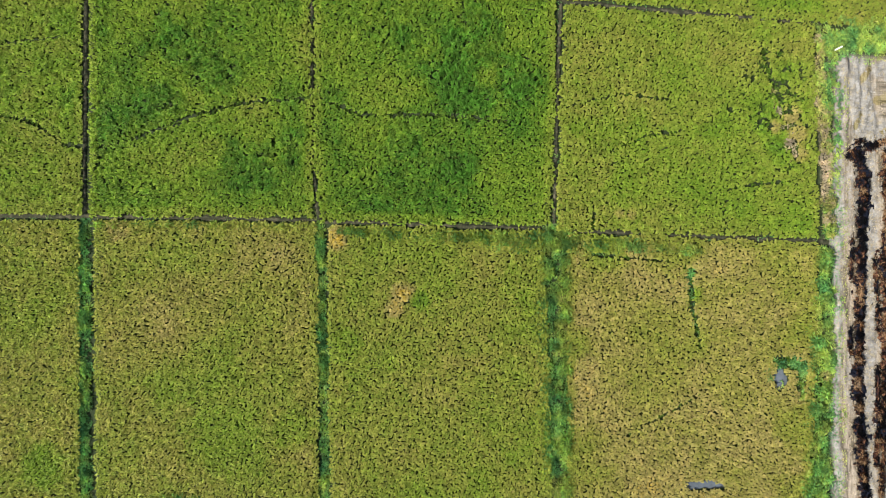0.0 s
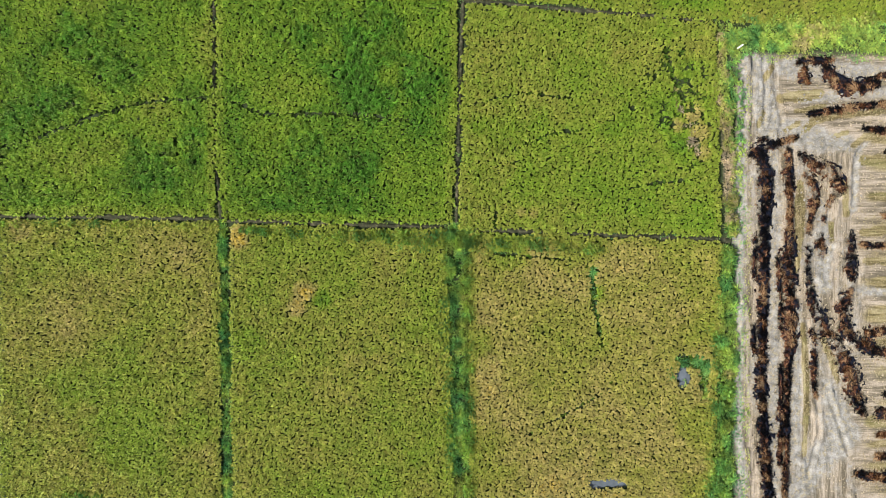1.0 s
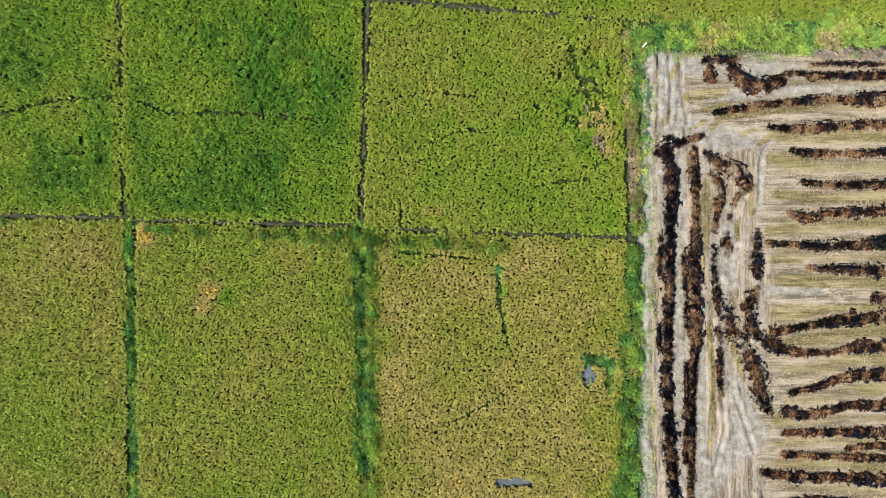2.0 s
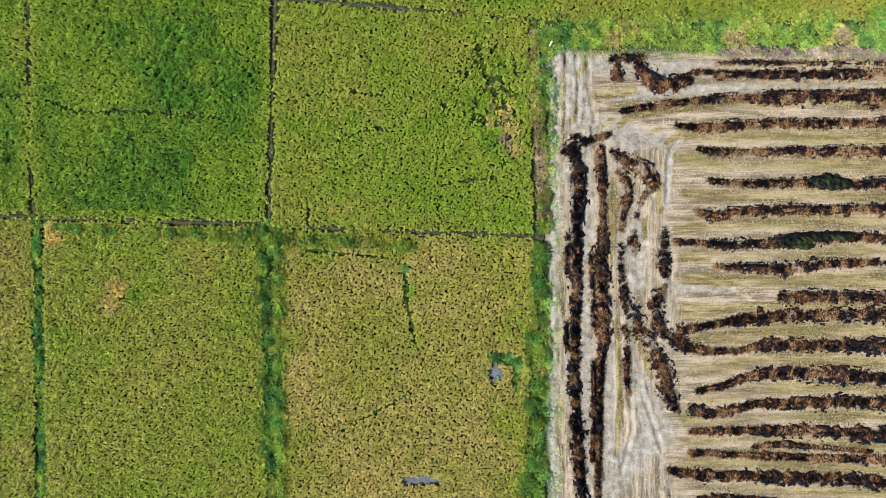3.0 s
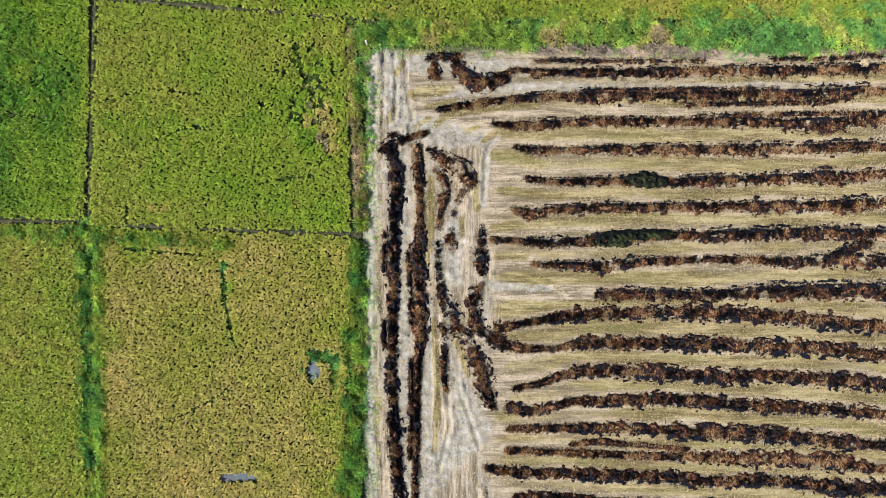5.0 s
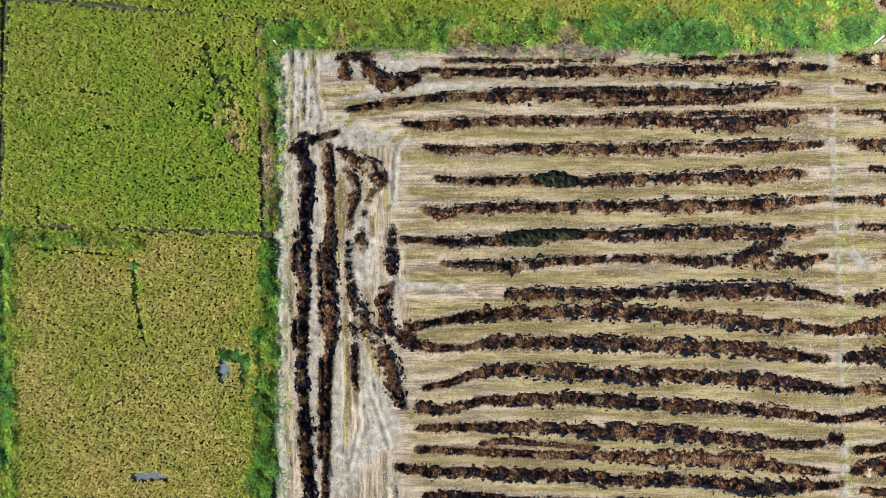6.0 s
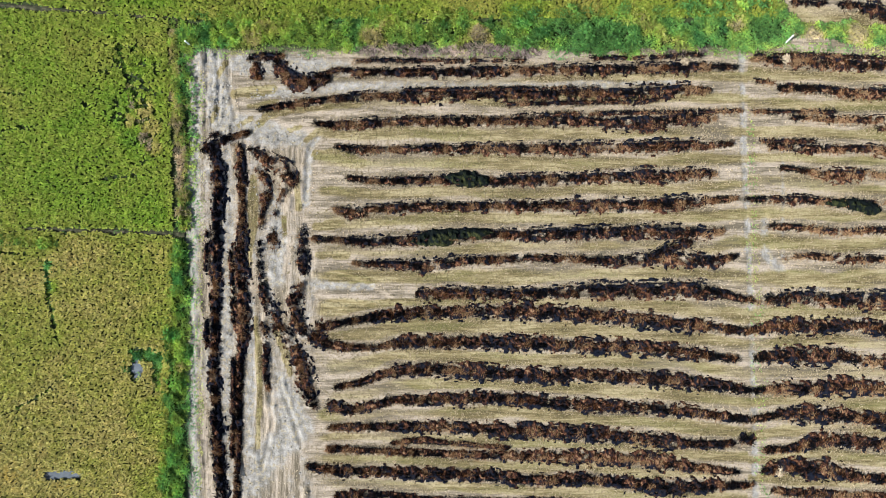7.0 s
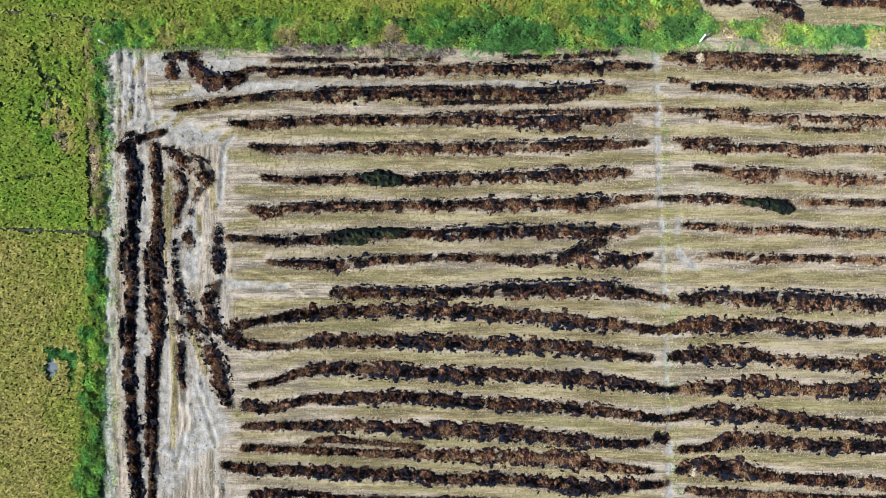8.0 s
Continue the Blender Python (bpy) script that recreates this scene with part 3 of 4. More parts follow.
# ---- weeds and grass on the bunds, the path's edge and the bank ----
def weeds(name, label, category, line, dry, tall=0.6, step=0.2, per=11, long=0.42, wide=0.05, ragged=0.6, cover=1.0, patches=(), mat=None):
    pts = np.array(line, float)
    pad = pts[:, 2].max()
    lo, hi = pts[:, :2].min(0) - pad, pts[:, :2].max(0) + pad
    gx, gy = np.meshgrid(np.arange(lo[0], hi[0], step), np.arange(lo[1], hi[1], step))
    x, y = gx.ravel(), gy.ravel()
    rng = np.random.default_rng(int(abs(pts.sum()) * 100) + 11)
    x, y = x + rng.uniform(-0.1, 0.1, len(x)), y + rng.uniform(-0.1, 0.1, len(x))
    off = distance(x, y, line)
    keep = (off + ragged * 2 * (rough(x, y, 1.3, 41) - 0.5) < 1) & (rng.random(len(x)) < cover * (0.6 + 0.8 * vnoise(x, y, 0.9, 42)))
    x, y, off = x[keep], y[keep], off[keep]
    age = dry + 0.6 * (rough(x, y, 3.0, 43) - 0.5) + 0.5 * (vnoise(x, y, 0.8, 44) - 0.5)
    for px, py, r, a in patches:
        w = 1 - smooth(0.5, 1.2, np.hypot(x - px, y - py) / r + 0.8 * (rough(x, y, 0.9, 45) - 0.5))
        age = age * (1 - w) + a * w
    n = len(x)
    size = 0.62 + 0.75 * vnoise(x, y, 0.8, 46) * rng.uniform(0.6, 1.3, n)
    top = tall * size * (1 - 0.5 * np.clip(off, 0, 1) ** 2)
    clump = smooth(0.25, 0.75, vnoise(x, y, 0.55, 48))
    top = top * (0.55 + 0.6 * clump)
    tone = np.clip(rng.normal(0, 0.16, n) + 0.9 * (rough(x, y, 0.6, 49) - 0.5), -0.6, 0.6)
    X, Y, S, T, A, tone = (np.repeat(a, per) for a in (x, y, size, top, age, tone))
    m = len(X)
    foot = T * rng.uniform(0.25, 0.85, m)
    v, f = blades(X, Y, foot + ground_z(X, Y) + 0.01, rng.uniform(0, 2 * np.pi, m), S * long * rng.uniform(0.5, 1.0, m), T - foot, S * wide * rng.uniform(0.6, 1.3, m))
    me = mesh_of(name, v, f, mat or WEED, {"dryness": np.repeat(A, 4), "tone": np.repeat(tone, 4)})
    thing(name, label, category, kind="stuff", data=me)


for line in ([(-32.4, 23, .5), (-32.4, 12.5, .5), (-32.5, 3.6, .5)], [(-12.3, 23, .5), (-12.3, 14, .5), (-12.2, 9.7, .5), (-11.7, 3.4, .5)], [(9.9, 22, .5), (9.7, 16.7, .5), (9.4, 2.8, .5)],
             [(-44, 3.45, .5), (-24.9, 3.3, .5), (-11.8, 3.0, .5)], [(-11.4, 3.0, .6), (9.4, 2.2, .6)], [(9.8, 2.2, .6), (34.0, 1.1, .6)], [(-2, 23.8, .5), (4.3, 23.1, .5), (20.5, 21.7, .5), (33.0, 20.7, .5)]):
    weeds("bund_grass", "thin short grass on a low earth bund", "grass", line, 0.34, 0.14, per=6, long=0.2, wide=0.03, ragged=1.0, cover=0.5)
BUNDWEED = "rank green weeds grown over a field bund"
weeds("bund_weeds", BUNDWEED, "weeds", [(-32.5, 2.7, 1.0), (-32.5, -5.6, 1.4), (-32.4, -13.6, 1.2), (-32.3, -23.8, 1.0)], 0.32, 0.35, cover=0.7)
weeds("bund_weeds", BUNDWEED, "weeds", [(-11.5, 2.6, .8), (-11.4, -5.6, 1.0), (-11.2, -12.6, 1.0), (-11.1, -17, .9), (-11.0, -23.8, .8)], 0.34, 0.34, cover=0.8)
weeds("bund_weeds", BUNDWEED, "weeds", [(8.9, 1.7, 1.6), (8.8, -5.6, 2.2), (9.0, -13.7, 1.9), (9.3, -19, 1.6), (9.5, -23.8, 1.4)], 0.39, 0.42, cover=0.75, patches=[(9.4, -21.0, 1.5, 0.62), (9.0, -5.0, 1.2, 0.2)])
weeds("bund_weeds", BUNDWEED, "weeds", [(10.3, 1.7, 1.2), (10.3, -5.6, 1.3), (10.4, -13.7, 1.2), (10.5, -19, 1.1), (10.6, -23.8, 1.0)], 0.52, 0.55, cover=0.9)
weeds("bund_weeds", BUNDWEED, "weeds", [(-9.8, 2.1, .5), (-1.8, 1.6, .9), (5.3, 1.2, 1.4), (10.4, 1.0, 1.5), (16.5, 0.7, 1.2), (23, 0.4, .6)], 0.42, 0.6, cover=0.7)
weeds("bund_weeds", BUNDWEED, "weeds", [(-31.4, 2.6, .5), (-24, 2.6, .4), (-15, 2.3, .6), (-12.4, 2.3, .9)], 0.5, 0.45)
weeds("bund_weeds", BUNDWEED, "weeds", [(-28.5, -22.4, 1.0), (-25, -22.0, 1.4), (-21.5, -22.3, 1.0)], 0.2, 0.5)
weeds("path_weeds", "bright green weeds along the trodden path", "weeds", [(33.5, 0.3, 1.3), (33.6, -3.3, 1.5), (33.1, -8.4, 2.2), (33.0, -14.6, 2.2), (32.7, -26, 2.2)], 0.43, 0.6, ragged=0.9, cover=0.85, patches=[(31.9, -10.0, .9, 0.1), (33.6, -10.8, .5, .8)])
weeds("dry_grass", "tall dry yellow-brown grass beside the rice", "dry grass", [(28.7, 14.6, .8), (30.0, 12.2, 1.5), (30.8, 8.6, .8)], 0.86, 0.5, cover=0.22)
weeds("dry_grass", "tall dry yellow-brown grass beside the rice", "dry grass", [(33.0, 19.4, 0.7), (33.1, 16.6, 1.0), (33.4, 12.1, 1.2), (33.8, 7, 1.2), (34.0, 1.8, 1.0)], 0.74, 0.6, ragged=0.9, cover=0.75)
weeds("path_weeds", "rank green weeds in the ditch beside the path", "weeds", [(33.4, 20.2, 1.4), (33.9, 17.5, 1.3), (33.8, 12.1, .9), (34.0, 7, .8), (33.9, 1.8, 1.0)], 0.38, 0.45, ragged=1.1, cover=0.5)
weeds("path_grass", "short green grass on the path's edge", "grass", [(34.6, 18.2, 1.2), (34.7, 12.0, 1.1), (34.6, 8.5, 1.0), (34.4, 2, .7)], 0.42, 0.22, long=0.24, ragged=1.2, cover=0.5)
weeds("path_grass", "short green grass on the path's edge", "grass", [(35.6, 16, .5), (35.5, 2, .6), (35.3, -8, .6), (35.4, -26, .6)], 0.7, 0.10, per=7, long=0.14, wide=0.03, cover=0.7)
weeds("bank_grass", "lush green grass on the bank above the burnt field", "grass", [(33.8, 19.2, 1.2), (36.7, 19.5, 2.2), (42.9, 19.3, 2.4), (49.6, 19.1, 2.3), (53.7, 19.2, 2.2), (61.8, 19.3, 2.4), (71, 18.9, 2.9), (81.1, 19, 3.2), (87.3, 19.6, 3.2)], 0.41, 0.55, patches=[(51.0, 19.0, 1.3, 0.85), (60.7, 18.9, 1.0, 0.95), (40.4, 18.9, 1.0, 0.8), (83.6, 19.7, 0.8, 0.9), (46, 19.6, 2.5, 0.5), (72, 18.6, 4, 0.22), (86.5, 19.5, 2.0, 0.25)])
weeds("bank_grass", "rank yellow-green grass running up into the rice", "grass", [(35, 20.8, 1.0), (42, 20.6, 1.6), (50, 20.7, 1.3), (58, 20.6, 1.8), (66, 20.9, 1.4), (74, 20.7, 2.0), (82, 21.0, 2.4), (87.2, 21.6, 2.6)], 0.42, 0.6, ragged=1.4, cover=0.5)
weeds("bank_grass", "green grass on the bank between two burnt fields", "grass", [(88.9, 19.4, 1.3), (92.6, 19.1, 1.7), (96.1, 18.8, 1.8), (104.5, 18.6, 2.0), (110, 18.6, 2.0)], 0.30, 0.45, patches=[(90.4, 18.6, 1.3, 0.95), (94.2, 18.9, 1.3, 0.9), (103.5, 18.0, 1.2, 0.9)])
weeds("path_grass", "thin short grass on the trodden path", "grass", [(34.9, 7, 1.0), (34.6, -0.7, 1.2), (34.4, -8.4, 1.3), (34.5, -16.6, 1.2), (35.0, -23.8, 1.2)], 0.22, 0.08, per=8, long=0.14, wide=0.03, cover=0.8)
weeds("track_grass", "short yellow-green shoots beside a wheel track", "grass", [(84.9, 12.0, .9), (85.1, 4.3, 1.0), (85.4, -4.8, 1.1), (85.6, -10.8, 1.2), (85.9, -25, 1.2)], 0.5, 0.07, per=6, long=0.13, wide=0.03, ragged=1.1, cover=0.45)
weeds("bank_fringe", "short blue-green grass at the bank's foot", "grass", [(36.0, 18.0, 1.2), (42, 17.9, 1.3), (50, 17.8, .9), (70, 17.5, 1.2), (88, 17.6, 1.4), (109, 17.4, 1.0)], 0.42, 0.14, per=7, long=0.17, wide=0.035, ragged=0.9, cover=0.85)
weeds("wet_weeds", "dark green weeds round a puddle in the rice", "weeds", [(30.9, -9.6, 1.0), (31.6, -10.4, 1.3), (31.4, -12.4, .7)], 0.18, 0.3, cover=0.8)
weeds("wet_weeds", "dark green weeds round a puddle in the rice", "weeds", [(28.6, -11.2, .5), (28.9, -10.0, .7), (29.8, -9.7, .7), (30.9, -9.8, .7)], 0.2, 0.3, cover=0.7)
weeds("wet_weeds", "dark green weeds round a puddle in the rice", "weeds", [(29.4, -10.9, .3), (29.9, -11.4, .3), (29.6, -12.1, .4)], 0.3, 0.22, long=0.3, cover=0.45)
weeds("wet_weeds", "dark green weeds in a gap of the rice", "weeds", [(21.5, -1.5, .6), (21.7, -4.7, .5), (22.3, -7.5, .2)], 0.28, 0.25, ragged=1.1, cover=0.4)
for x0, x1, yy in ((49.8, 53.0, 17.9), (53.9, 56.2, 17.8), (57.6, 62.2, 17.8), (63.0, 66.0, 17.5), (77.4, 80.6, 17.6)):
    weeds("scorched_grass", "scorched purple-brown grass at the bank's foot", "grass", [(x0, yy, .9), ((x0 + x1) / 2, yy + 0.1, 1.5), (x1, yy, .9)], 0.4, 0.3, long=0.3, cover=0.8, mat=SCORCHED)


# ---- burnt windrows of straw ----
def windrow(line, rust=0.0, mat=None, tall=0.3, fill=1.0):
    """A strewn band of burnt straw along (x, y, width): a lumpy charred bed with singed stalks on it."""
    seed = len(ALL_ROWS) + 1
    ALL_ROWS.append(line)
    rng = np.random.default_rng(seed)
    pts, s = along(line, 0.1)
    base_y = float(np.mean(pts[:, 1]))
    d = np.gradient(pts[:, :2], axis=0)
    d /= np.maximum(np.hypot(*d.T), 1e-6)[:, None]
    half = pts[:, 2].max() / 2 + 0.35
    across = np.arange(-half, half + 0.05, 0.1)
    x = pts[:, :1] - d[:, 1:] * across
    y = pts[:, 1:2] + d[:, :1] * across
    x, y = x + rng.uniform(-0.04, 0.04, x.shape), y + rng.uniform(-0.04, 0.04, x.shape)
    wide = pts[:, 2:3] * (0.74 if mat else 0.96 - 0.2 * (1 - smooth(40, 43, pts[:, :1])) - 0.08 * smooth(-4, 2, pts[:, 1:2]) - 0.06 * smooth(11, 15, pts[:, 1:2]) + 0.06 * (1 - smooth(-10, -4, pts[:, 1:2]))) * (0.75 + 0.5 * vnoise(s, 0 * s, 2.3, seed)[:, None])
    wide = np.maximum(wide, 0.4)
    run = s[:, None] + 0 * across
    rag = (0.9 if mat else 1.5) * (rough(run, across + 0 * run, 0.7, seed + 50) - 0.5) + (0.3 if mat else 1.4) * (vnoise(0.55 * run, across + 0 * run, 0.17, seed + 60) - 0.5)
    rag = rag * (0.45 + 0.55 * smooth(0.4, 1.0, wide))
    ends = np.minimum(s, s[-1] - s)[:, None]
    q = np.abs(across)[None, :] / np.maximum(wide / 2, 0.05) + rag + 0.6 * (1 - smooth(0, 0.5, ends))
    lane = across[None, :] / np.maximum(wide, 0.1) + 0.12 * (vnoise(run, 0 * run, 0.5, seed + 65) - 0.5)
    fringe = (np.abs(lane - 0.60) < 0.10) & (vnoise(run, 0 * run, 1.6, seed + 66) > 0.45) & (vnoise(0.5 * run, across + 0 * run, 0.15, seed + 67) > 0.4) & (mat is None and base_y > -6)
    solid = 0.08 if base_y < -5 or (pts[:, 0].mean() < 49 and base_y > 8) else 0.0
    patchy = (rough(0.6 * run, across + 0 * run, 0.6, seed + 70) > (0.70 + solid) * fill) | (vnoise(run + 0.7 * across, 0.5 * (across - 0.7 * run), 0.24, seed + 71) > (0.82 + solid) * fill)
    clumps = 1 - np.abs(2 * vnoise(x, y, 0.55, seed + 80) - 1)
    z = ground_z(x, y) + 0.015 + tall * np.clip(1 - q, 0, 1) ** 0.4 * (0.15 + 0.75 * clumps + 0.5 * vnoise(x, y, 0.22, seed + 81))
    # upper and headland rows: shade painted on the sunless side; lower: near side burnt
    char_shade = smooth(0.08, 0.28, lane if base_y > -5 or pts[:, 0].mean() < 46 else -lane)
    slant = vnoise(run + 0.8 * across, 0.35 * (across - 0.8 * run), 0.16, seed + 82)
    # the clumps term colours hollows blacker, standing in for the shade in them
    burnt = 0.50 + 0.40 * char_shade - 0.9 * rust + 0.7 * (rough(run, across + 0 * run, 0.9, seed + 83) - 0.5) + 1.0 * (slant - 0.5) - 0.3 * (clumps - 0.5)
    n, w = x.shape
    k = (np.arange(n - 1)[:, None] * w + np.arange(w - 1)).ravel()
    patchy &= mat is None
    patchy |= (np.abs(lane - 0.46) < 0.05) & (base_y > -6) & (mat is None)
    bed = ((q < 1) & ~patchy) | fringe
    inside = bed[:-1, :-1].ravel()
    k = k[inside][:, None]
    if not len(k):
        return
    used, inv = np.unique((k + np.array([0, w, w + 1, 1])).ravel(), return_inverse=True)
    base = Vector((*np.mean(pts[:, :2], 0), 0.0))
    if mat:
        row = thing("rotten_straw_heap", "dark green-black rotten straw heap on a burnt windrow", "straw heap", "rotten straw heaps")
    elif pts[:, 0].mean() < 46:
        row = thing("straw_windrow", "charred windrow of rice straw on the rutted headland" if len(line) > 5 else "ragged charred scrap of rice straw on rutted earth", "straw windrow", "burnt straw windrows")
    else:
        row = thing("straw_windrow", "half-burnt rusty brown windrow of rice straw on stubble" if rust > 0 else "burnt black and brown windrow of rice straw on stubble", "straw windrow", "burnt straw windrows")
    row.location = base
    v = np.stack([x, y, z], -1).reshape(-1, 3)[used] - np.array(base)
    part("rotten_straw" if mat else "charred_bed", mesh_of("charred_bed", v, [inv.reshape(-1, 4)], mat or CHAR, {"burnt": burnt.ravel()[used]}), row, "matted dark green-black straw" if mat else "black charred straw", "stuff")
    if mat:
        return
    # stalks lying over the bed, mostly along its two sides
    area = float(np.sum(pts[:, 2])) * 0.1
    m = int(area * 200) + 12
    i = rng.integers(0, len(pts), m)
    side = np.clip(rng.normal(-0.02, 0.27, m), -0.56, 0.50) * wide[i, 0]
    X, Y = pts[i, 0] - d[i, 1] * side, pts[i, 1] + d[i, 0] * side
    cell = np.clip(((side + half) / 0.1).astype(int), 0, w - 1)
    keep = (bed[i, cell] | (rng.random(m) < 0.15))
    i, side, X, Y = i[keep], side[keep], X[keep], Y[keep]
    m = len(i)
    turn = np.arctan2(d[i, 1], d[i, 0]) + np.where(rng.random(m) < 0.3, rng.normal(0, 0.35, m), 1.25 + rng.normal(0, 0.4, m)) + np.pi * rng.integers(0, 2, m)
    # side term: shade along the sunless edge, put into the stalks' colour
    burn_shade = 4.6 * (rough(X, Y, 0.8, seed + 90) - 0.5) + 0.48 + rust - 0.9 * side / np.maximum(wide[i, 0], 0.1)
    lift = tall * (0.9 - 0.9 * np.minimum(1, np.abs(side) / np.maximum(wide[i, 0] / 2, 0.05)))
    v, f = blades(X, Y, ground_z(X, Y) + 0.02 + lift, turn, rng.uniform(0.15, 0.42, m), rng.uniform(0.02, 0.10, m), rng.uniform(0.02, 0.05, m), 0.8)
    part("singed_straw", mesh_of("singed_straw", v - np.array(base), f, SINGED, {"bleach": np.repeat(burn_shade, 4)}), row, "brown half-burnt stalks", "stuff")


windrow([(49.6, 15.7, 0.81), (53.7, 15.7, 1.22), (65.9, 15.8, 1.22), (76, 15.9, 1.32), (81.1, 16.1, 1.12), (83.6, 16, 0.41)], -0.12)
windrow([(49.3, 16.7, 0.25), (51.6, 16.8, 0.56), (56.7, 16.7, 0.41), (64.9, 16.7, 0.25)], -0.12)
windrow([(70.5, 16.9, 0.3), (74, 16.9, 0.46), (77, 16.9, 0.3), (79.1, 17.3, 0.76), (80.7, 17, 0.41)], -0.12)
windrow([(39.8, 17.1, 0.7), (41.5, 17.2, 1.0), (43.1, 17.2, 0.9)], -0.2)
windrow([(40.4, 16.7, 0.9), (40.5, 15.9, 1.6), (40.7, 15.1, 1.1)], -0.1)
windrow([(42.3, 16.9, 1.0), (42.9, 15.6, 1.9), (44.2, 14.8, 2.0), (45.6, 14.8, 1.4), (47.2, 15.2, 0.9)], -0.15)
windrow([(45.7, 15.3, 0.41), (48.3, 16.1, 0.66), (50.1, 15.5, 0.96), (50.9, 15.7, 0.51)])
windrow([(40.8, 12.4, 0.25), (42.9, 12.7, 0.61), (46.5, 13.2, 0.81), (50.6, 13.6, 0.96), (55.7, 13.5, 1.22), (65.9, 13.7, 1.12), (76, 13.7, 1.32), (79.6, 14.1, 1.52), (81.3, 13.9, 0.61)], -0.12)
windrow([(62.9, 12.8, 0.25), (70, 12.9, 0.35), (75.5, 13, 0.71), (76.8, 13.2, 0.3)], -0.12)
windrow([(45.7, 11.2, 0.3), (47.5, 10.9, 0.81), (53.2, 11.3, 1.01), (61.8, 11.3, 0.91), (68.9, 11.3, 1.12), (75.3, 11, 1.72), (80.6, 11.6, 1.32), (81.8, 11.4, 0.41)])
windrow([(63.9, 11.8, 0.41), (65.9, 11.8, 0.41), (69.5, 11.9, 0.3), (78.6, 12, 0.35), (84.1, 12.1, 0.3)], -0.12)
windrow([(47.5, 9.1, 0.35), (49.6, 8.7, 0.81), (55.7, 8.8, 0.91), (66.9, 8.8, 1.01), (79.1, 9, 1.12), (83.3, 9.2, 0.35)], 0.05)
windrow([(48.5, 6.2, 0.35), (51.6, 5.9, 0.91), (57.2, 6, 1.01), (61.8, 5.9, 1.01), (68.9, 6.1, 1.12), (76.5, 6.3, 1.42), (79.1, 6.4, 0.91), (80.3, 6.6, 1.72), (81.8, 6.4, 0.41)])
windrow([(47.3, 3.6, 0.3), (48.9, 2.8, 1.62), (50.1, 3.3, 1.01), (55.7, 3.6, 1.12), (66.9, 3.7, 1.12), (78, 3.8, 1.32), (81.3, 4.1, 0.91), (83.6, 4.3, 0.25)], 0.05)
windrow([(45.5, 0.7, 0.2), (48, 0.6, 0.35), (50.1, 0.4, 1.01), (55.2, 0.7, 1.12), (61.8, 1.1, 1.01), (65.9, 1.1, 1.12), (76, 1.4, 1.32), (79.1, 1.1, 1.93), (81.1, 1.1, 1.22), (82.5, 1.4, 0.25)], -0.12)
windrow([(75.5, -1.1, 0.6), (77.5, -0.2, 1.2), (79.6, 0.5, 1.4)], -0.25)
windrow([(49.1, -1.5, 0.25), (53.7, -1.7, 1.12), (56.7, -1.7, 1.22), (58.8, -1.3, 0.76), (65.9, -1, 0.71), (73, -1.3, 1.01), (78.5, -1, 1.52), (81.3, -1.4, 1.32), (83.6, -0.8, 0.2)], -0.12)
windrow([(54.9, -4.3, 0.71), (56.7, -4.2, 1.12), (62.9, -4.3, 0.86), (71, -4, 1.22), (79, -3.8, 1.52), (81.6, -4, 1.22), (84.3, -4.8, 0.5), (85.0, -4.8, 0.4)], -0.12)
windrow([(45.9, -7.3, 1.12), (48, -6.9, 0.51), (52.6, -6.1, 0.91), (55.7, -5.9, 1.22), (63.9, -5.8, 1.22), (72, -6.3, 1.47), (79, -6.9, 1.27), (84.3, -7.6, 0.5), (85.0, -7.6, 0.4)], -0.12)
windrow([(45.6, -7.8, 1.32), (47, -9, 1.01), (49.1, -9.1, 0.46), (51.6, -9.1, 0.3), (53.7, -8.6, 1.12), (62.3, -8.6, 1.22), (68.4, -8.8, 1.22), (73, -8.9, 1.42), (79, -9.5, 1.17), (83.8, -10.1, 0.71)], -0.12)
windrow([(47.5, -12.7, 0.35), (50.1, -12.2, 0.41), (52.9, -11.1, 0.91), (57.8, -11.1, 1.12), (65.9, -11.6, 1.22), (71, -11.5, 1.32), (79, -12.1, 1.27), (85.0, -12.9, 0.46)], -0.12)
windrow([(46.8, -14.1, 1.42), (48.5, -14.8, 1.01), (50.6, -14.5, 0.81), (52.1, -13.9, 0.51), (57.8, -13.7, 1.01), (62.9, -13.6, 1.12), (68.9, -14.2, 1.01), (76.5, -14.5, 1.32), (81.6, -15.1, 0.91), (84.3, -15.5, 0.5), (85.0, -15.5, 0.4)], -0.12)
windrow([(47, -16.3, 0.41), (55.7, -16.2, 0.86), (60.8, -16.4, 1.22), (70, -16.7, 1.22), (78.5, -17.6, 1.12), (81.6, -17.7, 0.71), (83.6, -17.6, 0.71)], -0.12)
windrow([(83.8, -17.5, 0.41), (84.5, -16.9, 1.12), (84.9, -17.7, 0.91)], -0.12)
windrow([(52.6, -17.7, 0.3), (55.2, -17.4, 0.66), (58.3, -17.7, 0.41), (63.4, -18.1, 0.41)])
windrow([(46.8, -18.2, 0.51), (53.7, -18.5, 0.61), (60.8, -18.7, 0.76), (68.9, -18.9, 1.22), (76, -19.1, 1.37), (79, -19.7, 0.81), (83.8, -20.2, 0.51)], 0.1)
windrow([(45, -19.7, 0.51), (47.5, -20.2, 1.01), (53.7, -20.3, 0.91), (60.8, -20.6, 0.96), (65.9, -21, 1.27), (70, -20.8, 0.91), (78, -21.6, 1.67), (84.3, -21.3, 0.5), (85.0, -21.3, 0.4)], -0.12)
